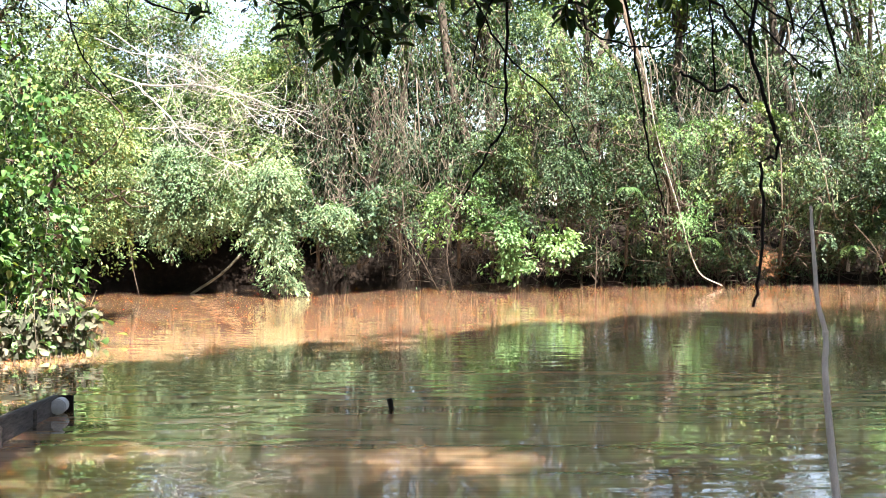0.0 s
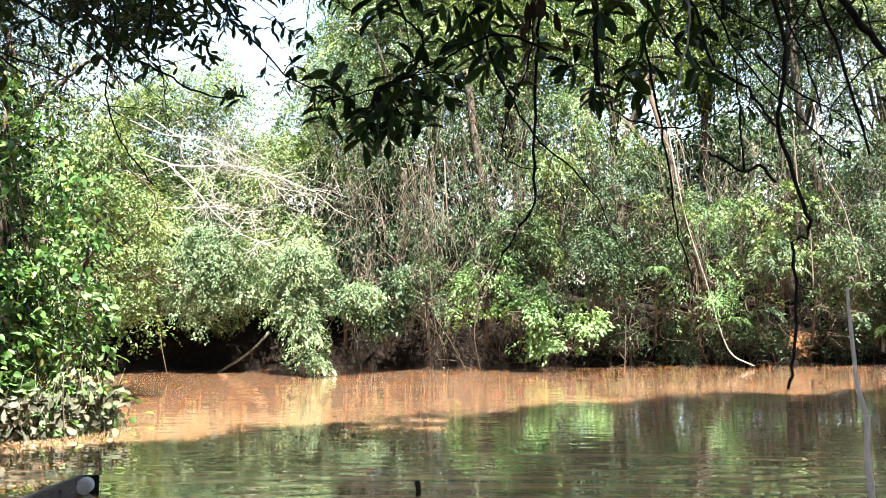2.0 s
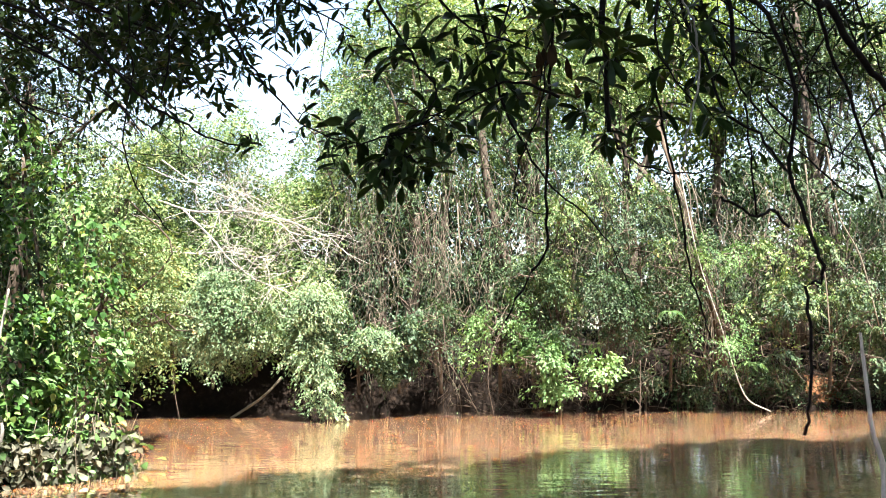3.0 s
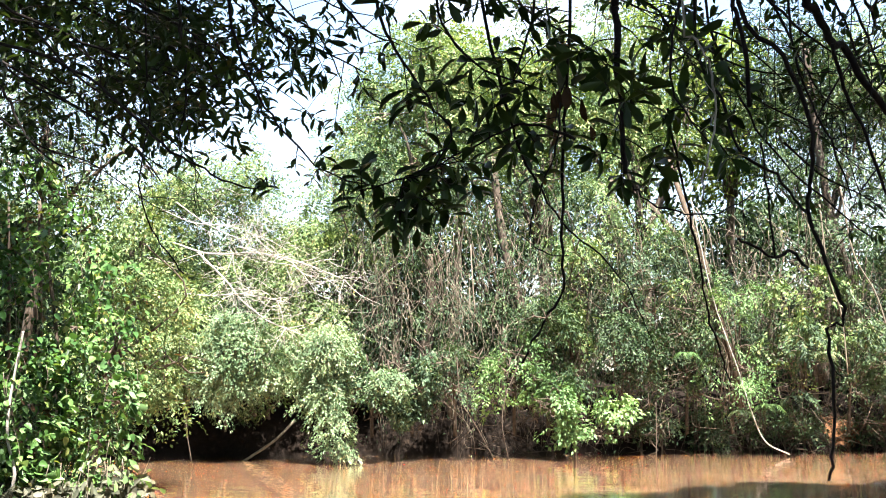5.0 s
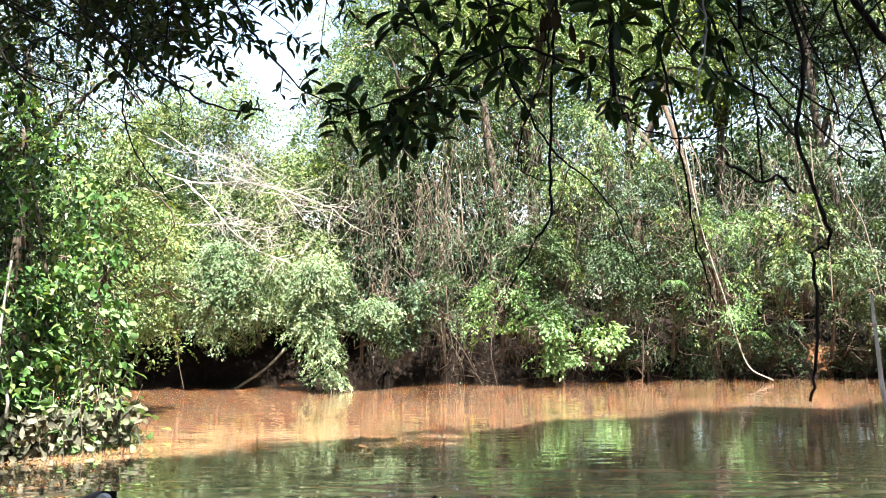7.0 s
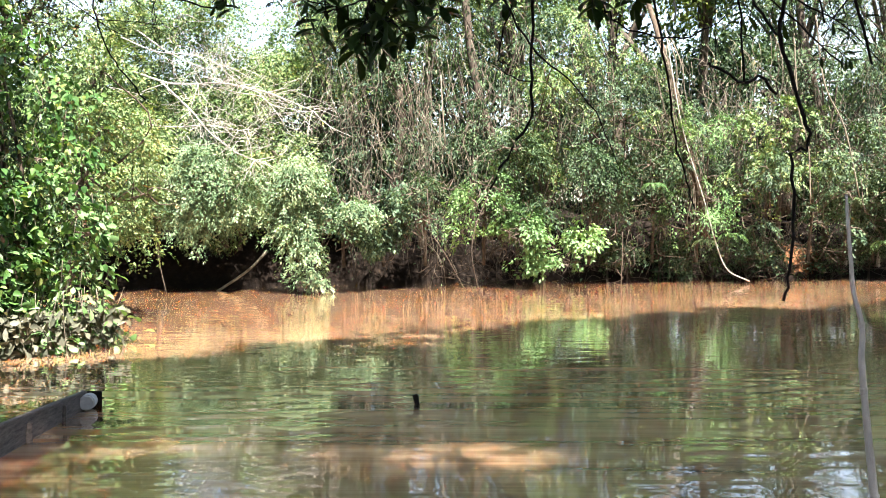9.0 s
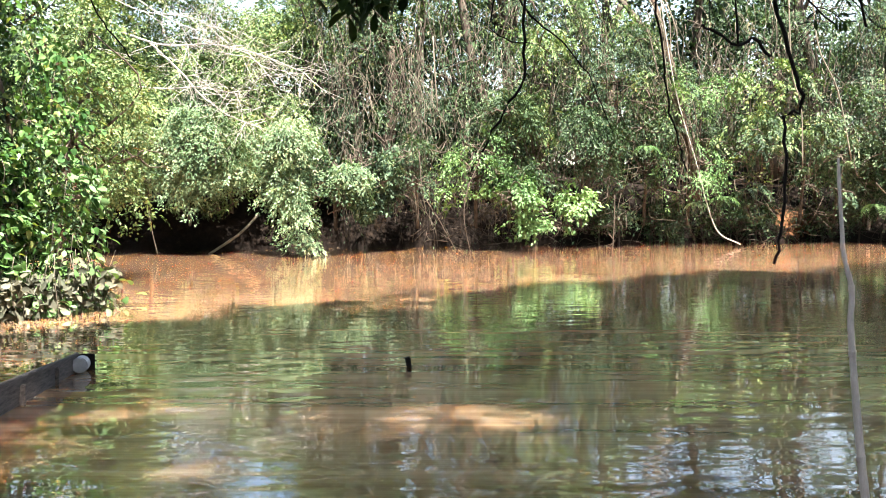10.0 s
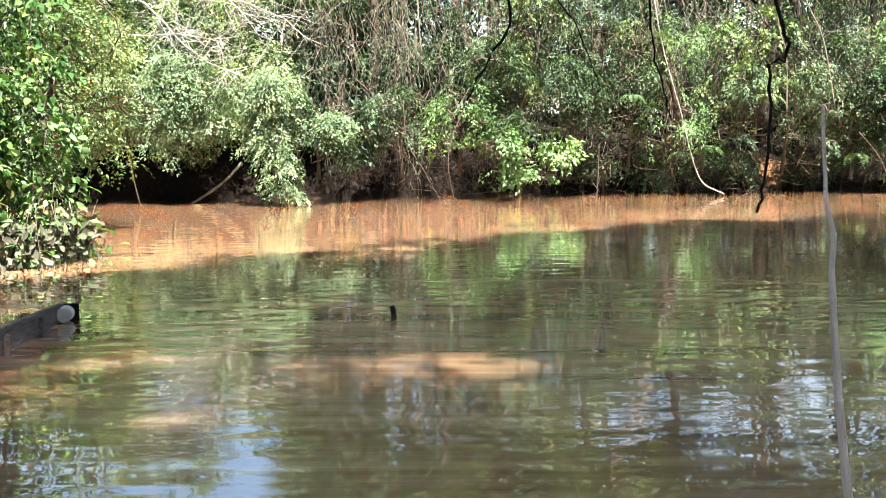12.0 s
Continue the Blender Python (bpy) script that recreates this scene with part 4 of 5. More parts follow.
def near_trees():
    # crowns out of view, placed and trimmed to shade the near water
    for k, (x, y, r, mid) in enumerate([(-6.5, -3.5, 0.25, 0.0), (0.8, -4.5, 0.3, 4.6), (6.5, -2.5, 0.28, 7.8), (12.5, 0.0, 0.26, 10.0), (3.6, -6.5, 0.26, 1.5), (9.6, -5.0, 0.26, 4.0), (-9.5, 1.0, 0.26, 8.0)]):
        lob = lobes_in(rngs(300 + k), (x, mid, 10.5), (3.8, 6.5, 2.8), 55, 1.4)
        tree(310 + k, "tree", "big shady tree leaning over the near bank", (x, y, 0.5), (x, y + 0.5, 5.5), r, lob, CANOPY, DARK_BARK, 1400, 14, 0.5, 0.42, keep=crown_shadow_cut, group="shade trees on the near bank", shell=0.3, thin=-2, shape=RHOMB)
    for k, (x, y) in enumerate([(14.5, 4), (18, 9), (17, 15), (20, 21)]):
        lob = lobes_in(rngs(330 + k), (x, y, 5.0), (2.0, 2.4, 3.4), 20, 1.0)
        tree(340 + k, "tree", "dense forest tree on the near bank", (x, y, 0.4), (x, y, 3.5), 0.2, lob, DULL, BARK, 600, 14, 0.3, 0.22, group="forest on the near bank", shape=RHOMB)
    # forest closing the view behind the viewer
    for k, (x, y) in enumerate([(-15, -6), (-11, -11), (-6, -13), (-1, -14), (4, -14), (9, -13), (14, -10), (17, -4)]):
        lob = lobes_in(rngs(370 + k), (x, y, 6.0), (3.2, 2.0, 4.6), 16, 1.6)
        tree(380 + k, "tree", "dense forest tree on the near bank", (x, y, 0.8), (x, y, 3.5), 0.22, lob, DULL, BARK, 260, 12, 0.6, 0.56, group="forest on the near bank", thin=-2, shape=RHOMB)


near_trees()

def overhead_crowns():
    rng = rngs(350)
    lob = [(np.array([rng.uniform(-4.9, -2.95), rng.uniform(5.6, 7.6), rng.uniform(4.25, 5.3)]), np.array([0.45, 0.45, 0.3])) for _ in range(26)]
    lob += [(np.array([rng.uniform(-3.3, -1.75), rng.uniform(5.5, 7.0), rng.uniform(3.75, 4.6)]), np.array([0.34, 0.34, 0.24])) for _ in range(22)]
    tree(351, "tree", "dark glossy-leaved tree reaching over the water", (-7.0, 4.2, 0.7), (-6.0, 4.8, 4.6), 0.12, lob, NEAR, DARK_BARK, 1000, 11, 0.22, 0.1, slim=0.34, droop=0.4, shape=LANCE, thin=0.02, group="shade trees on the near bank")
    lob = [(np.array([rng.uniform(1.9, 4.0), rng.uniform(6.0, 8.0), rng.uniform(4.5, 5.4)]), np.array([0.45, 0.45, 0.3])) for _ in range(20)]
    tree(352, "tree", "dark thin-leaved tree reaching over the water", (5.6, 2.2, 0.1), (4.8, 4.0, 5.0), 0.12, lob, NEAR, DARK_BARK, 110, 11, 0.24, 0.10, slim=0.34, droop=0.6, shape=LANCE, thin=-0.1, group="shade trees on the near bank")


overhead_crowns()

# ---- things in the water ----
def box_mesh(size, bevel):
    bm = bmesh.new()
    bmesh.ops.create_cube(bm, size=1.0)
    bmesh.ops.scale(bm, vec=size, verts=bm.verts)
    bmesh.ops.bevel(bm, geom=list(bm.edges), offset=bevel, segments=2, affect="EDGES")
    return bm


def solid(name, bm, mat, parent, m, label=""):
    me = bpy.data.meshes.new(name)
    bm.to_mesh(me)
    bm.free()
    me.materials.append(mat)
    ob = new(name, me)
    ob.parent = parent
    ob.matrix_local = m
    return tagged(ob, label)


def sunken_boat():
    ob = thing("boat", (-3.25, 7.2, -0.25), "half-sunk weathered wooden boat full of brown water", "boat")
    solid("side_plank", box_mesh((0.03, 2.6, 0.45), 0.006), PLANK, ob, pose(0.031, -0.43, 0.225, -2.5, 0, 3.6))
    solid("top_rail", box_mesh((0.045, 2.6, 0.022), 0.006), PLANK, ob, pose(0.031, -0.43, 0.447, -2.5, 0, 3.6))
    solid("side_plank", box_mesh((0.03, 2.6, 0.3), 0.006), PLANK, ob, pose(0.72, -0.43, -0.05, -2.5, 0, -10))
    solid("end_board", box_mesh((0.13, 0.025, 0.36), 0.005), DARK_BARK, ob, pose(0.022, 0.895, 0.212, 0, 0, 4), "black end board")
    solid("rib", box_mesh((0.04, 0.04, 0.4), 0.008), PLANK, ob, pose(0.06, -0.42, 0.2, 0, 5, 0))
    solid("rib", box_mesh((0.03, 0.03, 0.4), 0.008), PLANK, ob, pose(0.03, 0.25, 0.2, 0, 3, 0))
    solid("bottom", box_mesh((0.7, 2.5, 0.03), 0.006), PLANK, ob, pose(0.37, -0.43, -0.12, -2.5, 0, 0))
    bm = bmesh.new()
    bmesh.ops.create_cone(bm, cap_ends=True, segments=32, radius1=0.066, radius2=0.066, depth=0.16)
    bmesh.ops.bevel(bm, geom=[e for e in bm.edges if abs(e.verts[0].co.z - e.verts[1].co.z) < 1e-4], offset=0.012, segments=3, affect="EDGES")
    solid("float", bm, FOAM, ob, pose(0.01, 0.79, 0.32, 88, 0, 12), "pale grey round float")


sunken_boat()
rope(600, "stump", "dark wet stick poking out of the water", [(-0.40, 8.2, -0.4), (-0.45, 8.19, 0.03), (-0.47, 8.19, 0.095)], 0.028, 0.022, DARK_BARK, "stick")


def cane():
    """The bare cane close to the viewer, with its swollen joints."""
    rng = rngs(610)
    pts = [(0.677, 1.75, 1.634), (0.674, 1.735, 1.588), (0.674, 1.72, 1.518), (0.673, 1.705, 1.464), (0.682, 1.69, 1.405), (0.676, 1.675, 1.352), (0.674, 1.66, 1.295), (0.678, 1.645, 1.199), (0.681, 1.63, 1.119), (0.687, 1.615, 1.027), (0.703, 1.6, 0.816), (0.72, 1.58, 0.05)]
    ob = thing("cane", pts[-1], "smooth grey jointed cane stuck in the bank", "cane")
    v, f = tube(smooth_line(pts, 5), 0.0026, 0.0088, 12, 0.03, rng)
    part("stem", v, f, CANE, ob, smooth=True)
    for i, r in ((4, 0.0057), (6, 0.0068), (8, 0.0080)):
        p = np.array(pts[i])
        v, f = tube([p - (0, 0, 0.006), p - (0, 0, 0.002), p + (0, 0, 0.002), p + (0, 0, 0.006)], r, r, 12)
        part("joint", v, f, CANE, ob, smooth=True)


cane()

# ---- boughs hanging over the viewer ----
LEAF_SHAPES = [mesh_data("leaf", *leaves(LANCE, np.zeros((1, 3)), np.array([[0, 0, 1.0]]), np.array([[0, 1.0, 0]]), 0.125, 0.125 * w), NEAR, True) for w in (0.31, 0.36, 0.40, 0.34)]
SMALL_LEAVES = [mesh_data("leaf", *leaves(LANCE, np.zeros((1, 3)), np.array([[0, 0, 1.0]]), np.array([[0, 1.0, 0]]), 0.125, 0.125 * w), NEAR, True) for w in (0.27, 0.31, 0.34, 0.29)]
DEAD_LEAF = mesh_data("leaf", *leaves(LANCE, np.zeros((1, 3)), np.array([[0, 0, 1.0]]), np.array([[0, 1.0, 0]]), 0.13, 0.05), DRY, True)


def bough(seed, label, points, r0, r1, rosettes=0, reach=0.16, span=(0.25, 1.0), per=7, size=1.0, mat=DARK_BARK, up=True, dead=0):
    """A hanging bough: a stem rising out of sight into the crown, twigs, and leaves in rosettes at the twig ends."""
    rng = rngs(seed)
    ob = thing("hanging_branch", points[0], label, "branch", "branches hanging over the water")
    pts = [np.array(p) for p in points]
    if up:
        pts = [pts[0] + np.array([0.05, -0.6, 1.9]), pts[0] + np.array([0.0, -0.15, 0.6])] + pts
    r0, r1 = r0 * (0.8 if rosettes == 0 else 1.0), r1 * (0.8 if rosettes == 0 else 1.0)
    line = smooth_line(pts, 4)
    line[1:-1] += rng.standard_normal((len(line) - 2, 3)) * 0.004
    v, f = tube(line, r0, r1, 7, 0.07, rng)
    part("stem", v, f, mat, ob, smooth=True)
    first = 8 if up else 0
    for k in range(0 if rosettes else 4):
        i = first + int((len(line) - 2 - first) * (k + rng.random()) / 4)
        d = unit(rng.standard_normal(3) * np.array([1, 0.6, 0.6]) - np.array([0, 0, 0.3])) * rng.uniform(0.04, 0.13)
        v, f = tube(smooth_line([line[i], line[i] + d * 0.6 + rng.standard_normal(3) * 0.01, line[i] + d + np.array([0, 0, -0.02])], 3), 0.0022, 0.001, 4)
        part("twig", v, f, mat, ob)
    for k in range(rosettes):
        i = first + int((len(line) - 1 - first) * (span[0] + (span[1] - span[0]) * (k + rng.random()) / rosettes))
        i = min(i, len(line) - 1)
        d = unit(rng.standard_normal(3) * np.array([1, 0.8, 0.7]) + np.array([0, 0, -0.25]))
        out = reach * rng.uniform(0.3, 1.3)
        end = line[i] + d * out
        v, f = tube(smooth_line([line[i], line[i] + d * out * 0.5 + np.array([0, 0, 0.02]), end], 4), 0.003, 0.0015, 4)
        part("twig", v, f, mat, ob)
        axis = unit(d + np.array([0, 0, -0.3]))
        side = unit(np.cross(axis, rng.standard_normal(3)))
        other = np.cross(axis, side)
        for j in range(per):
            a = j * 2.4 + rng.uniform(-0.3, 0.3)
            tip = axis * rng.uniform(0.1, 0.7) + (side * math.cos(a) + other * math.sin(a)) * 0.9 + np.array([0, 0, -0.12])
            tip = unit(tip)
            face = unit(axis * -0.6 + np.array([0, 0, 0.8]) + rng.standard_normal(3) * 0.3)
            face = unit(face - tip * (face @ tip))
            leaf = new("leaf", DEAD_LEAF if dead and j < dead and k == 0 else (LEAF_SHAPES if size > 0.78 else SMALL_LEAVES)[(k + j) % 4])
            leaf.parent = ob
            m = Matrix([np.cross(tip, face), tip, face]).transposed()
            leaf.matrix_local = Matrix.LocRotScale(Vector(end - axis * 0.012 * j) - ob.location, m.to_quaternion(), Vector([size * rng.uniform(0.65, 1.2)] * 3))
    return ob


GREEN, BARE = "dark glossy-leaved branch hanging over the water", "dark bare hanging vine"
bough(700, GREEN, [(-0.477, 3.500, 3.152), (-0.417, 3.517, 2.951), (-0.320, 3.533, 2.792), (-0.249, 3.550, 2.683), (-0.187, 3.567, 2.591), (-0.250, 3.583, 2.469), (-0.362, 3.600, 2.426)], 0.008, 0.003, rosettes=9, reach=0.2, span=(0.15, 1.0), per=6, size=0.9)
bough(701, GREEN, [(0.299, 3.700, 2.596), (0.154, 3.680, 2.650), (0.040, 3.660, 2.635), (-0.107, 3.640, 2.555), (-0.254, 3.620, 2.478), (-0.376, 3.600, 2.422)], 0.007, 0.002, rosettes=9, reach=0.2, span=(0.45, 1.0), per=6, size=0.9, up=False)
bough(702, GREEN, [(-0.994, 3.300, 3.034), (-0.929, 3.360, 2.773), (-0.852, 3.420, 2.632), (-0.732, 3.480, 2.489), (-0.621, 3.540, 2.416), (-0.474, 3.600, 2.392)], 0.007, 0.002, rosettes=7, reach=0.08, span=(0.45, 1.0), per=6, size=0.5)
bough(703, BARE, [(-0.066, 3.800, 3.249), (-0.006, 3.867, 2.952), (0.047, 3.933, 2.750), (0.099, 4.000, 2.606), (0.186, 4.067, 2.459), (0.294, 4.133, 2.313), (0.416, 4.200, 2.224), (0.533, 4.267, 2.110), (0.637, 4.333, 1.938), (0.706, 4.400, 1.788)], 0.009, 0.002, rosettes=6, reach=0.12, span=(0.0, 0.4), per=6)
bough(704, BARE, [(0.260, 3.900, 2.809), (0.229, 3.933, 2.582), (0.169, 3.967, 2.438), (0.128, 4.000, 2.326), (0.147, 4.033, 2.224), (0.229, 4.067, 2.187), (0.297, 4.100, 2.186)], 0.006, 0.003, up=False)
bough(705, BARE, [(0.321, 4.000, 3.325), (0.294, 4.033, 2.850), (0.281, 4.067, 2.577), (0.269, 4.100, 2.265), (0.272, 4.133, 2.047), (0.186, 4.167, 1.904), (0.093, 4.200, 1.729)], 0.008, 0.006, rosettes=3, reach=0.1, span=(0.0, 0.4), per=6, dead=3)
bough(706, GREEN, [(0.428, 3.400, 3.083), (0.436, 3.400, 2.995), (0.436, 3.400, 2.778), (0.448, 3.400, 2.564), (0.453, 3.400, 2.386)], 0.02, 0.008, rosettes=15, reach=0.18, span=(0.35, 1.0), per=6, size=0.85)
bough(707, "pale peeling vine hanging over the water", [(0.636, 3.200, 2.886), (0.675, 3.217, 2.830), (0.715, 3.233, 2.768), (0.742, 3.250, 2.665), (0.744, 3.267, 2.502), (0.709, 3.283, 2.352), (0.699, 3.300, 2.268)], 0.006, 0.004, mat=PALE_BARK)
bough(708, BARE, [(0.501, 3.600, 2.399), (0.544, 3.640, 2.351), (0.684, 3.680, 2.293), (0.820, 3.720, 2.292), (0.936, 3.760, 2.337), (1.020, 3.800, 2.401)], 0.005, 0.003, up=False)
bough(709, BARE, [(0.686, 3.800, 2.746), (0.745, 3.971, 2.617), (0.801, 4.143, 2.514), (0.876, 4.314, 2.347), (0.943, 4.486, 2.133), (1.014, 4.657, 1.933), (1.107, 4.829, 1.749), (1.177, 5.000, 1.653)], 0.006, 0.004, rosettes=3, reach=0.1, span=(0.0, 0.3), per=6, up=False)
bough(710, "black crooked branch with a sharp bend hanging low", [(0.884, 3.400, 3.027), (1.043, 3.427, 2.827), (1.136, 3.455, 2.588), (1.140, 3.482, 2.391), (1.127, 3.509, 2.269), (1.177, 3.536, 2.130), (1.232, 3.564, 1.976), (1.264, 3.591, 1.866), (1.214, 3.618, 1.839), (1.226, 3.645, 1.641), (1.222, 3.673, 1.401), (1.209, 3.700, 1.279)], 0.012, 0.007)
bough(711, "thick dark bough over the river", [(1.400, 4.200, 3.410), (1.468, 4.267, 3.328), (1.552, 4.333, 3.205), (1.629, 4.400, 3.209), (1.733, 4.467, 3.062), (1.871, 4.533, 2.927), (2.028, 4.600, 2.795)], 0.028, 0.02)
bough(712, BARE, [(1.540, 4.300, 3.193), (1.609, 4.375, 3.014), (1.725, 4.450, 2.776), (1.829, 4.525, 2.531), (1.916, 4.600, 2.326)], 0.012, 0.008, up=False)
bough(713, GREEN, [(0.853, 4.000, 3.080), (0.932, 3.920, 2.826), (0.965, 3.840, 2.591), (1.090, 3.760, 2.457), (1.148, 3.680, 2.318), (1.164, 3.600, 2.271)], 0.008, 0.005, rosettes=5, reach=0.14, span=(0.0, 0.5), per=6)
bough(714, "dark broken branch stub hanging down", [(0.921, 3.600, 3.158), (0.928, 3.600, 3.065), (0.956, 3.600, 2.863), (0.958, 3.600, 2.688)], 0.012, 0.011)
bough(715, BARE, [(0.995, 4.000, 2.240), (1.040, 4.050, 2.228), (1.171, 4.100, 2.176), (1.252, 4.150, 2.207), (1.338, 4.200, 2.138)], 0.007, 0.009, up=False)
bough(716, BARE, [(1.108, 4.000, 2.650), (1.126, 4.000, 2.430), (1.142, 4.000, 2.162)], 0.005, 0.006, up=False)
bough(717, BARE, [(1.418, 4.500, 3.484), (1.429, 4.500, 3.198), (1.520, 4.500, 2.915), (1.590, 4.500, 2.748), (1.653, 4.500, 2.502)], 0.008, 0.004, rosettes=3, reach=0.2, per=6, size=0.7)
bough(718, BARE, [(2.011, 4.800, 3.444), (1.770, 4.700, 3.233), (1.553, 4.600, 2.916), (1.451, 4.500, 2.614)], 0.007, 0.004, rosettes=3, reach=0.2, per=6, size=0.7)
bough(719, BARE, [(0.989, 4.400, 3.453), (1.117, 4.450, 3.075), (1.275, 4.500, 2.782), (1.540, 4.550, 2.514), (1.784, 4.600, 2.328)], 0.008, 0.004, rosettes=4, reach=0.2, per=6, size=0.7)
bough(720, "long dark twig arching out with a leafy tip", [(-1.745, 3.000, 2.846), (-1.545, 2.986, 2.732), (-1.317, 2.971, 2.603), (-1.160, 2.957, 2.458), (-1.027, 2.943, 2.358), (-0.897, 2.929, 2.281), (-0.792, 2.914, 2.245), (-0.718, 2.900, 2.246)], 0.008, 0.002, rosettes=3, reach=0.04, span=(0.93, 1.0), per=5, size=0.4)
bough(721, BARE, [(-1.950, 3.400, 2.922), (-1.661, 3.375, 2.707), (-1.428, 3.350, 2.565), (-1.286, 3.325, 2.439), (-1.222, 3.300, 2.358)], 0.006, 0.002, rosettes=5, reach=0.12, span=(0.0, 0.5), per=6, size=0.7)
bough(722, "thin dark crooked twig hanging down", [(-1.504, 3.900, 2.796), (-1.542, 3.960, 2.680), (-1.577, 4.020, 2.498), (-1.553, 4.080, 2.356), (-1.493, 4.140, 2.230), (-1.425, 4.200, 2.132)], 0.005, 0.004)
bough(723, BARE, [(-2.403, 4.200, 3.151), (-2.310, 4.200, 2.984), (-2.224, 4.200, 2.816), (-2.112, 4.200, 2.695), (-2.007, 4.200, 2.632)], 0.009, 0.004, rosettes=2, reach=0.1, span=(0.5, 1.0), per=6, size=0.7)
bough(724, GREEN, [(-2.394, 4.000, 3.480), (-2.007, 4.100, 3.241), (-1.697, 4.200, 3.135), (-1.458, 4.300, 3.053), (-1.294, 4.400, 2.956)], 0.012, 0.003, rosettes=26, reach=0.32, span=(0.0, 1.0), per=8, size=0.7)
bough(725, GREEN, [(-2.027, 4.600, 3.743), (-1.660, 4.600, 3.488), (-1.479, 4.600, 3.363), (-1.270, 4.600, 3.208), (-1.067, 4.600, 3.174)], 0.012, 0.003, rosettes=26, reach=0.34, span=(0.0, 1.0), per=8, size=0.7)
bough(726, GREEN, [(-1.199, 4.200, 3.537), (-1.033, 4.200, 3.283), (-0.819, 4.200, 3.169), (-0.608, 4.200, 3.055)], 0.01, 0.003, rosettes=18, reach=0.26, span=(0.0, 1.0), per=7, size=0.7)
bough(727, GREEN, [(-1.379, 3.800, 3.360), (-1.332, 3.800, 3.058), (-1.316, 3.800, 2.811), (-1.341, 3.800, 2.641)], 0.01, 0.003, rosettes=18, reach=0.3, span=(0.0, 1.0), per=7, size=0.7)
bough(728, GREEN, [(-0.261, 3.700, 3.235), (-0.170, 3.700, 2.992), (-0.011, 3.700, 2.870), (0.191, 3.700, 2.795)], 0.008, 0.003, rosettes=10, reach=0.22, span=(0.0, 0.9), per=6, size=0.85)
bough(729, GREEN, [(0.162, 3.900, 3.311), (0.109, 3.867, 3.048), (0.035, 3.833, 2.842), (-0.083, 3.800, 2.690)], 0.008, 0.003, rosettes=8, reach=0.2, span=(0.0, 0.9), per=6, size=0.85)
bough(730, GREEN, [(0.723, 3.600, 3.210), (0.657, 3.533, 2.909), (0.658, 3.467, 2.687), (0.759, 3.400, 2.495)], 0.009, 0.003, rosettes=10, reach=0.18, span=(0.2, 1.0), per=6, size=0.85)
bough(760, GREEN, [(-3.506, 5.500, 4.120), (-3.057, 5.500, 3.923), (-2.689, 5.500, 3.767), (-2.394, 5.500, 3.544), (-2.173, 5.500, 3.325)], 0.014, 0.003, rosettes=26, reach=0.42, span=(0.0, 1.0), per=8, size=0.7)
bough(761, GREEN, [(-3.716, 6.000, 3.944), (-3.315, 6.000, 3.816), (-2.958, 6.000, 3.689), (-2.675, 6.000, 3.450)], 0.014, 0.003, rosettes=22, reach=0.42, span=(0.0, 1.0), per=8, size=0.7)
bough(762, GREEN, [(-2.600, 5.000, 4.009), (-2.291, 5.000, 3.732), (-1.994, 5.000, 3.592), (-1.702, 5.000, 3.486), (-1.505, 5.000, 3.287)], 0.014, 0.003, rosettes=26, reach=0.42, span=(0.0, 1.0), per=8, size=0.7)
bough(763, GREEN, [(-2.217, 5.600, 4.316), (-1.916, 5.600, 4.008), (-1.659, 5.600, 3.817), (-1.475, 5.600, 3.558)], 0.014, 0.003, rosettes=14, reach=0.42, span=(0.0, 1.0), per=8, size=0.7)
bough(764, GREEN, [(-1.420, 5.200, 4.103), (-1.213, 5.200, 3.787), (-1.013, 5.200, 3.611), (-0.879, 5.200, 3.340)], 0.014, 0.003, rosettes=9, reach=0.42, span=(0.0, 1.0), per=8, size=0.7)
bough(765, GREEN, [(-4.153, 6.400, 3.809), (-3.687, 6.400, 3.715), (-3.308, 6.400, 3.624), (-3.007, 6.400, 3.370)], 0.014, 0.003, rosettes=18, reach=0.42, span=(0.0, 1.0), per=8, size=0.7)
bough(766, GREEN, [(-0.981, 5.000, 3.962), (-0.851, 5.000, 3.727), (-0.692, 5.000, 3.559), (-0.536, 5.000, 3.491)], 0.014, 0.003, rosettes=8, reach=0.42, span=(0.0, 1.0), per=8, size=0.7)
bough(767, GREEN, [(1.320, 4.800, 3.801), (1.481, 4.800, 3.549), (1.671, 4.800, 3.362), (1.864, 4.800, 3.267)], 0.014, 0.003, rosettes=5, reach=0.42, span=(0.0, 1.0), per=8, size=0.7)
bough(768, GREEN, [(2.044, 5.500, 4.108), (2.154, 5.500, 3.753), (2.261, 5.500, 3.405), (2.366, 5.500, 3.064)], 0.014, 0.003, rosettes=7, reach=0.42, span=(0.0, 1.0), per=8, size=0.7)
bough(780, GREEN, [(-0.253, 3.600, 2.473), (-0.362, 3.600, 2.426), (-0.386, 3.600, 2.346), (-0.382, 3.600, 2.235)], 0.005, 0.002, rosettes=8, reach=0.18, span=(0.3, 1.0), per=6, size=0.92, up=False)
bough(781, GREEN, [(-0.362, 3.600, 2.426), (-0.299, 3.600, 2.367), (-0.255, 3.600, 2.300)], 0.004, 0.002, rosettes=3, reach=0.14, span=(0.4, 1.0), per=5, size=0.9, up=False)
bough(782, GREEN, [(-0.376, 3.600, 2.422), (-0.474, 3.600, 2.392), (-0.551, 3.600, 2.375)], 0.004, 0.002, rosettes=4, reach=0.1, span=(0.4, 1.0), per=6, size=0.9, up=False)
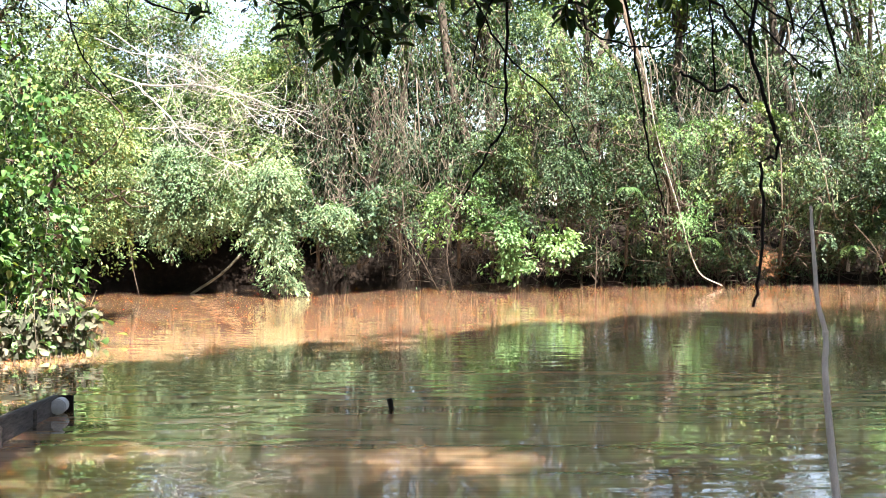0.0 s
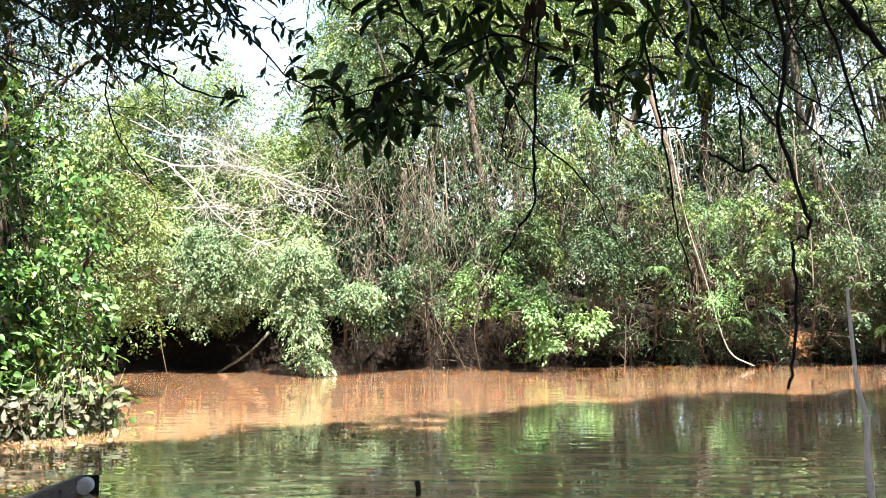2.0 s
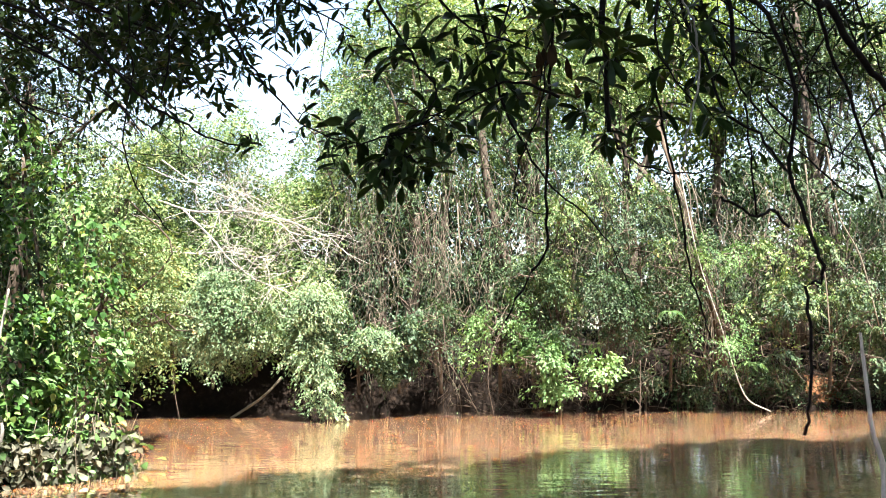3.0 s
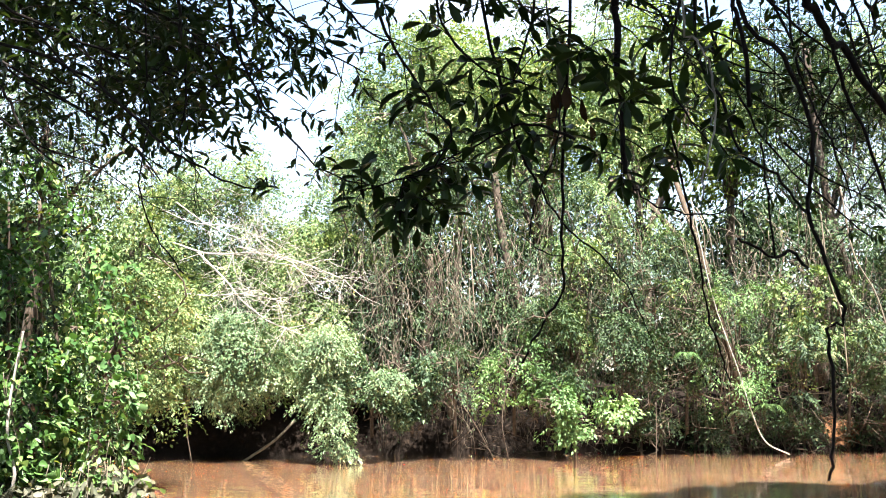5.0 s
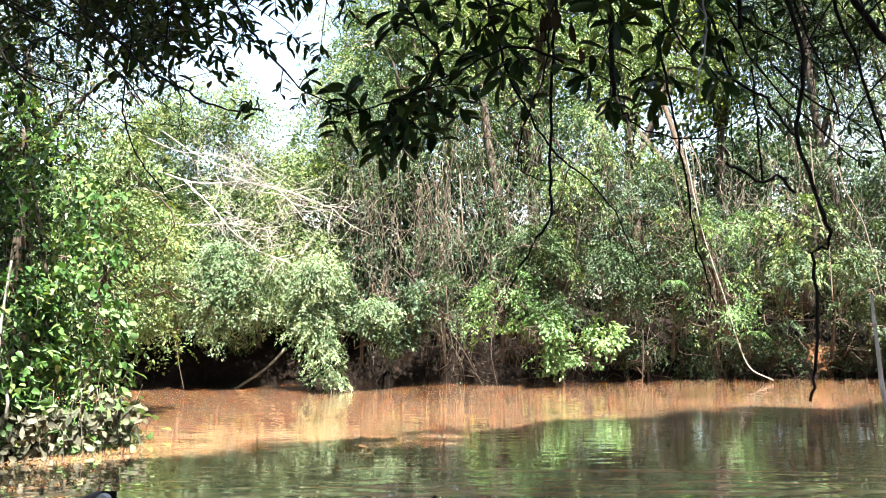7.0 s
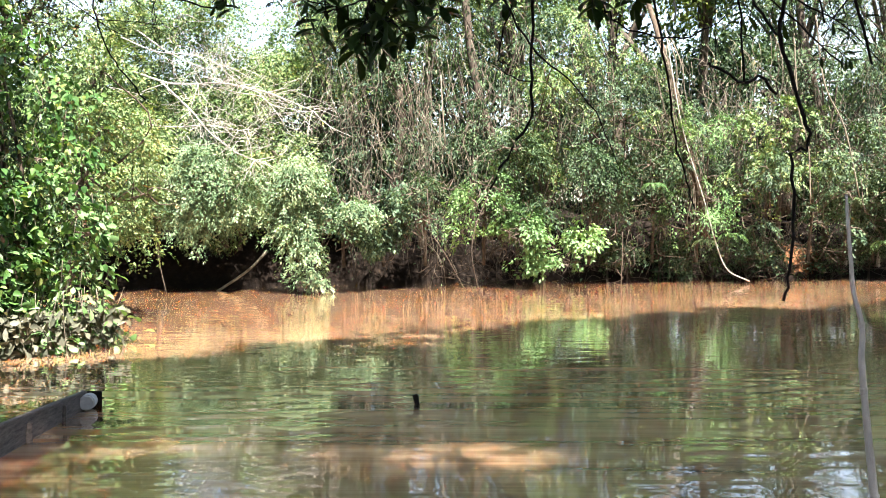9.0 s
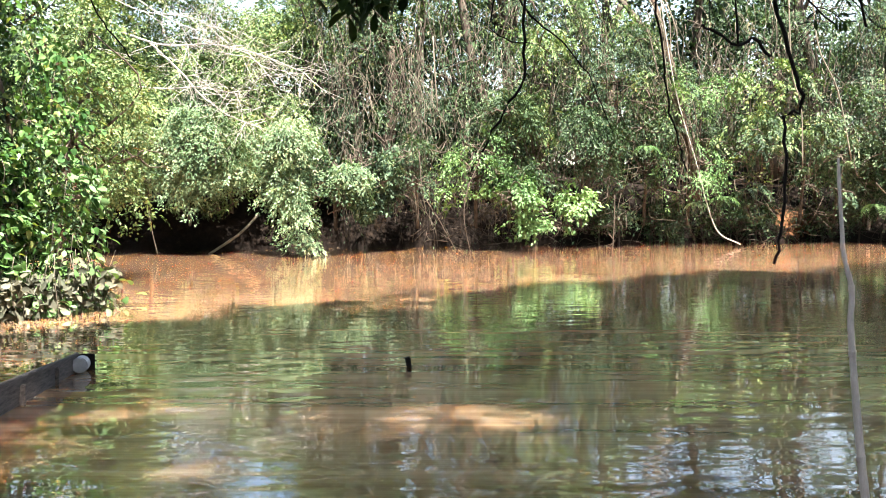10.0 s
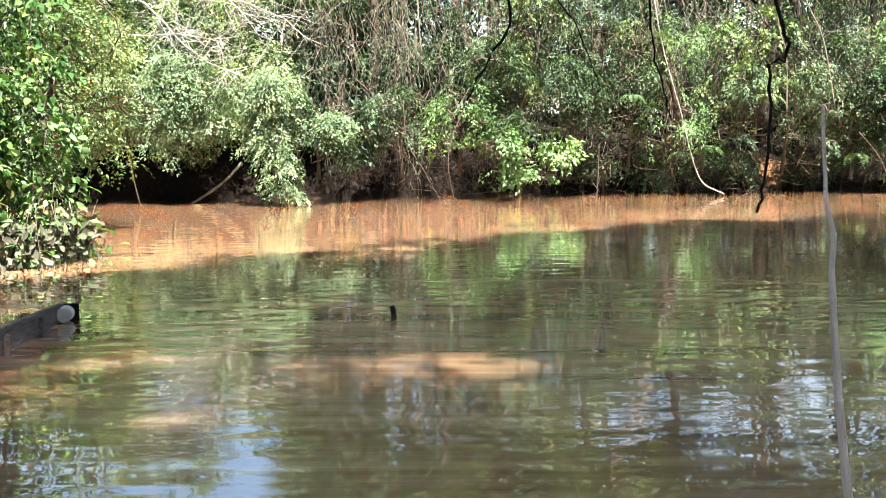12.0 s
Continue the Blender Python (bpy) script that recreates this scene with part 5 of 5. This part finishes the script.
bough(790, GREEN, [(0.872, 4.600, 3.661), (1.030, 4.600, 3.419), (1.218, 4.600, 3.298), (1.401, 4.600, 3.120)], 0.011, 0.003, rosettes=8, reach=0.34, span=(0.0, 1.0), per=7, size=0.62)
bough(791, GREEN, [(1.463, 5.000, 3.826), (1.593, 5.000, 3.439), (1.698, 5.000, 3.186), (1.838, 5.000, 3.059)], 0.011, 0.003, rosettes=8, reach=0.34, span=(0.0, 1.0), per=7, size=0.62)
bough(792, GREEN, [(1.866, 5.200, 3.905), (1.970, 5.200, 3.571), (2.072, 5.200, 3.243), (2.183, 5.200, 3.080)], 0.011, 0.003, rosettes=8, reach=0.34, span=(0.0, 1.0), per=7, size=0.62)
bough(793, GREEN, [(2.242, 5.000, 3.424), (2.054, 5.000, 3.241), (1.869, 5.000, 3.090), (1.688, 5.000, 3.001)], 0.011, 0.003, rosettes=8, reach=0.34, span=(0.0, 1.0), per=7, size=0.62)
bough(794, GREEN, [(2.544, 5.600, 3.157), (2.340, 5.600, 3.024), (2.165, 5.600, 2.823), (2.057, 5.600, 2.656)], 0.011, 0.003, rosettes=8, reach=0.34, span=(0.0, 1.0), per=7, size=0.62)
bough(795, GREEN, [(0.618, 4.400, 3.577), (0.774, 4.400, 3.402), (0.924, 4.400, 3.146), (1.051, 4.400, 3.032)], 0.011, 0.003, rosettes=13, reach=0.34, span=(0.0, 1.0), per=7, size=0.62)
bough(796, GREEN, [(0.080, 4.600, 3.683), (0.163, 4.600, 3.501), (0.358, 4.600, 3.377), (0.523, 4.600, 3.256)], 0.011, 0.003, rosettes=13, reach=0.34, span=(0.0, 1.0), per=7, size=0.62)
bough(800, GREEN, [(-3.554, 5.800, 4.411), (-3.078, 5.800, 4.163), (-2.691, 5.800, 3.998), (-2.343, 5.800, 3.760)], 0.013, 0.003, rosettes=24, reach=0.4, span=(0.0, 1.0), per=8, size=0.7)
bough(801, GREEN, [(-2.966, 6.000, 4.569), (-2.559, 6.000, 4.274), (-2.201, 6.000, 4.026), (-1.960, 6.000, 3.706)], 0.013, 0.003, rosettes=24, reach=0.4, span=(0.0, 1.0), per=8, size=0.7)
bough(802, GREEN, [(-3.437, 5.200, 3.775), (-3.084, 5.200, 3.627), (-2.738, 5.200, 3.516), (-2.459, 5.200, 3.340)], 0.013, 0.003, rosettes=24, reach=0.4, span=(0.0, 1.0), per=8, size=0.7)
bough(803, GREEN, [(-2.109, 5.800, 4.447), (-1.801, 5.800, 4.205), (-1.573, 5.800, 4.007), (-1.275, 5.800, 3.810)], 0.013, 0.003, rosettes=9, reach=0.4, span=(0.0, 1.0), per=8, size=0.7)
bough(804, GREEN, [(-3.274, 5.000, 4.165), (-2.794, 5.000, 3.947), (-2.392, 5.000, 3.801), (-1.934, 5.000, 3.689)], 0.013, 0.003, rosettes=26, reach=0.4, span=(0.0, 1.0), per=8, size=0.7)
bough(805, GREEN, [(-1.602, 5.600, 4.373), (-1.310, 5.600, 4.140), (-1.023, 5.600, 3.985), (-0.740, 5.600, 3.904)], 0.013, 0.003, rosettes=8, reach=0.4, span=(0.0, 1.0), per=8, size=0.7)
bough(806, GREEN, [(-0.349, 5.000, 4.043), (-0.099, 5.000, 3.837), (0.147, 5.000, 3.700), (0.393, 5.000, 3.661)], 0.013, 0.003, rosettes=16, reach=0.4, span=(0.0, 1.0), per=8, size=0.7)
bough(807, GREEN, [(0.339, 5.000, 4.022), (0.580, 5.000, 3.786), (0.820, 5.000, 3.650), (1.061, 5.000, 3.612)], 0.013, 0.003, rosettes=16, reach=0.4, span=(0.0, 1.0), per=8, size=0.7)

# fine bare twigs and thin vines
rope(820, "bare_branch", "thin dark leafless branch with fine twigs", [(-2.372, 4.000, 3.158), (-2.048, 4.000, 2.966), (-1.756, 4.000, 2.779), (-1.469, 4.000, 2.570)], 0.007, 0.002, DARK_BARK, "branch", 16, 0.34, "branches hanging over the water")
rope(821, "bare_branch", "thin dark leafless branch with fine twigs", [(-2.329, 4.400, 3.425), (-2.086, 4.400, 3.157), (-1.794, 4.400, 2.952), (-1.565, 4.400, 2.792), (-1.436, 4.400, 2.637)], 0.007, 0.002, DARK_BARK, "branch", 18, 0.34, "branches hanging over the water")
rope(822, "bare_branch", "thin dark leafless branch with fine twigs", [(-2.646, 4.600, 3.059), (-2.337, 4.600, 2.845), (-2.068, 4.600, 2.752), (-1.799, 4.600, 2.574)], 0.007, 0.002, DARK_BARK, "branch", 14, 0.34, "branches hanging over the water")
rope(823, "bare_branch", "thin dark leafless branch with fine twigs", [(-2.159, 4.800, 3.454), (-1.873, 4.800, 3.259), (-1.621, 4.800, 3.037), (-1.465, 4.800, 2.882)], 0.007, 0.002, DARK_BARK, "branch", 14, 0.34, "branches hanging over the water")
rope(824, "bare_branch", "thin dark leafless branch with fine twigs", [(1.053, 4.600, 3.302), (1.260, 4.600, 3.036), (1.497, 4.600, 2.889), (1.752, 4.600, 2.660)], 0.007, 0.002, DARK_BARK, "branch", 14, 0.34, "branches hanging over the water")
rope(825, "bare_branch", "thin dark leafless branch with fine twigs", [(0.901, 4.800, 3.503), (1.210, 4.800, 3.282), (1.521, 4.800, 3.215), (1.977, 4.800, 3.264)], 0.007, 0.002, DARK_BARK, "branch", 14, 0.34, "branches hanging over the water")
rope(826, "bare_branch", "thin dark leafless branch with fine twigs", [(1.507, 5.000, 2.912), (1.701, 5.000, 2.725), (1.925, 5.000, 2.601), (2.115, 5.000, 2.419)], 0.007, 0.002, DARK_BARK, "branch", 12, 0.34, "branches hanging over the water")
bough(830, BARE, [(0.769, 4.283, 3.436), (0.757, 4.283, 3.244), (0.723, 4.283, 3.054), (0.689, 4.283, 2.867), (0.725, 4.283, 2.680)], 0.004, 0.002)
bough(831, BARE, [(1.103, 5.102, 3.750), (1.111, 5.102, 3.587), (1.059, 5.102, 3.426), (1.090, 5.102, 3.264), (1.028, 5.102, 3.106)], 0.004, 0.002)
bough(832, BARE, [(1.062, 4.207, 3.153), (1.039, 4.207, 2.916), (1.079, 4.207, 2.681), (1.075, 4.207, 2.450), (1.075, 4.207, 2.222)], 0.004, 0.002)
bough(833, BARE, [(1.416, 4.961, 3.682), (1.393, 4.961, 3.429), (1.405, 4.961, 3.180), (1.416, 4.961, 2.933), (1.442, 4.961, 2.690)], 0.004, 0.002)
bough(834, BARE, [(1.500, 5.056, 3.335), (1.493, 5.056, 3.083), (1.493, 5.056, 2.834), (1.463, 5.056, 2.589), (1.382, 5.056, 2.347)], 0.004, 0.002)
bough(835, BARE, [(1.480, 4.568, 3.512), (1.492, 4.568, 3.337), (1.497, 4.568, 3.164), (1.460, 4.568, 2.994), (1.405, 4.568, 2.826)], 0.004, 0.002)
bough(836, BARE, [(1.790, 5.091, 3.760), (1.794, 5.091, 3.469), (1.795, 5.091, 3.182), (1.742, 5.091, 2.901), (1.707, 5.091, 2.623)], 0.004, 0.002)
bough(837, BARE, [(1.779, 4.719, 3.269), (1.746, 4.719, 3.013), (1.728, 4.719, 2.760), (1.778, 4.719, 2.510), (1.628, 4.719, 2.265)], 0.004, 0.002)
bough(838, BARE, [(1.628, 4.056, 3.314), (1.606, 4.056, 3.128), (1.607, 4.056, 2.944), (1.589, 4.056, 2.762), (1.555, 4.056, 2.583)], 0.004, 0.002)
bough(839, BARE, [(0.570, 5.197, 3.839), (0.561, 5.197, 3.663), (0.528, 5.197, 3.489), (0.580, 5.197, 3.315), (0.503, 5.197, 3.145)], 0.004, 0.002)
bough(840, BARE, [(0.239, 4.427, 3.513), (0.228, 4.427, 3.399), (0.241, 4.427, 3.284), (0.292, 4.427, 3.170), (0.154, 4.427, 3.060)], 0.004, 0.002)


def dead_leaves():
    """Withered leaves caught on a hanging vine."""
    rng = rngs(850)
    ob = thing("dead_leaf_bunch", (0.27, 4.03, 2.95), "bunch of rust-brown dead leaves caught on a vine", "leaves")
    v, f = tube(smooth_line([(0.295, 4.03, 2.95), (0.26, 4.0, 2.86), (0.24, 3.98, 2.74)], 4), 0.005, 0.002, 5)
    part("stalk", v, f, DARK_BARK, ob)
    for k in range(12):
        at = np.array([[0.24 + rng.uniform(-0.03, 0.16), 3.98, 2.83 + rng.uniform(-0.1, 0.09)]])
        tip = np.array([[rng.uniform(-0.45, 0.3), rng.uniform(-0.3, 0.3), -1.0]])
        size = rng.uniform(0.06, 0.12)
        v, f = leaves(LANCE, at, rng.standard_normal((1, 3)) * 0.6 + np.array([0, -1.0, 0.2]), tip, size, size * rng.uniform(0.28, 0.5))
        part("leaf", v, f, RUST, ob, smooth=True)


dead_leaves()
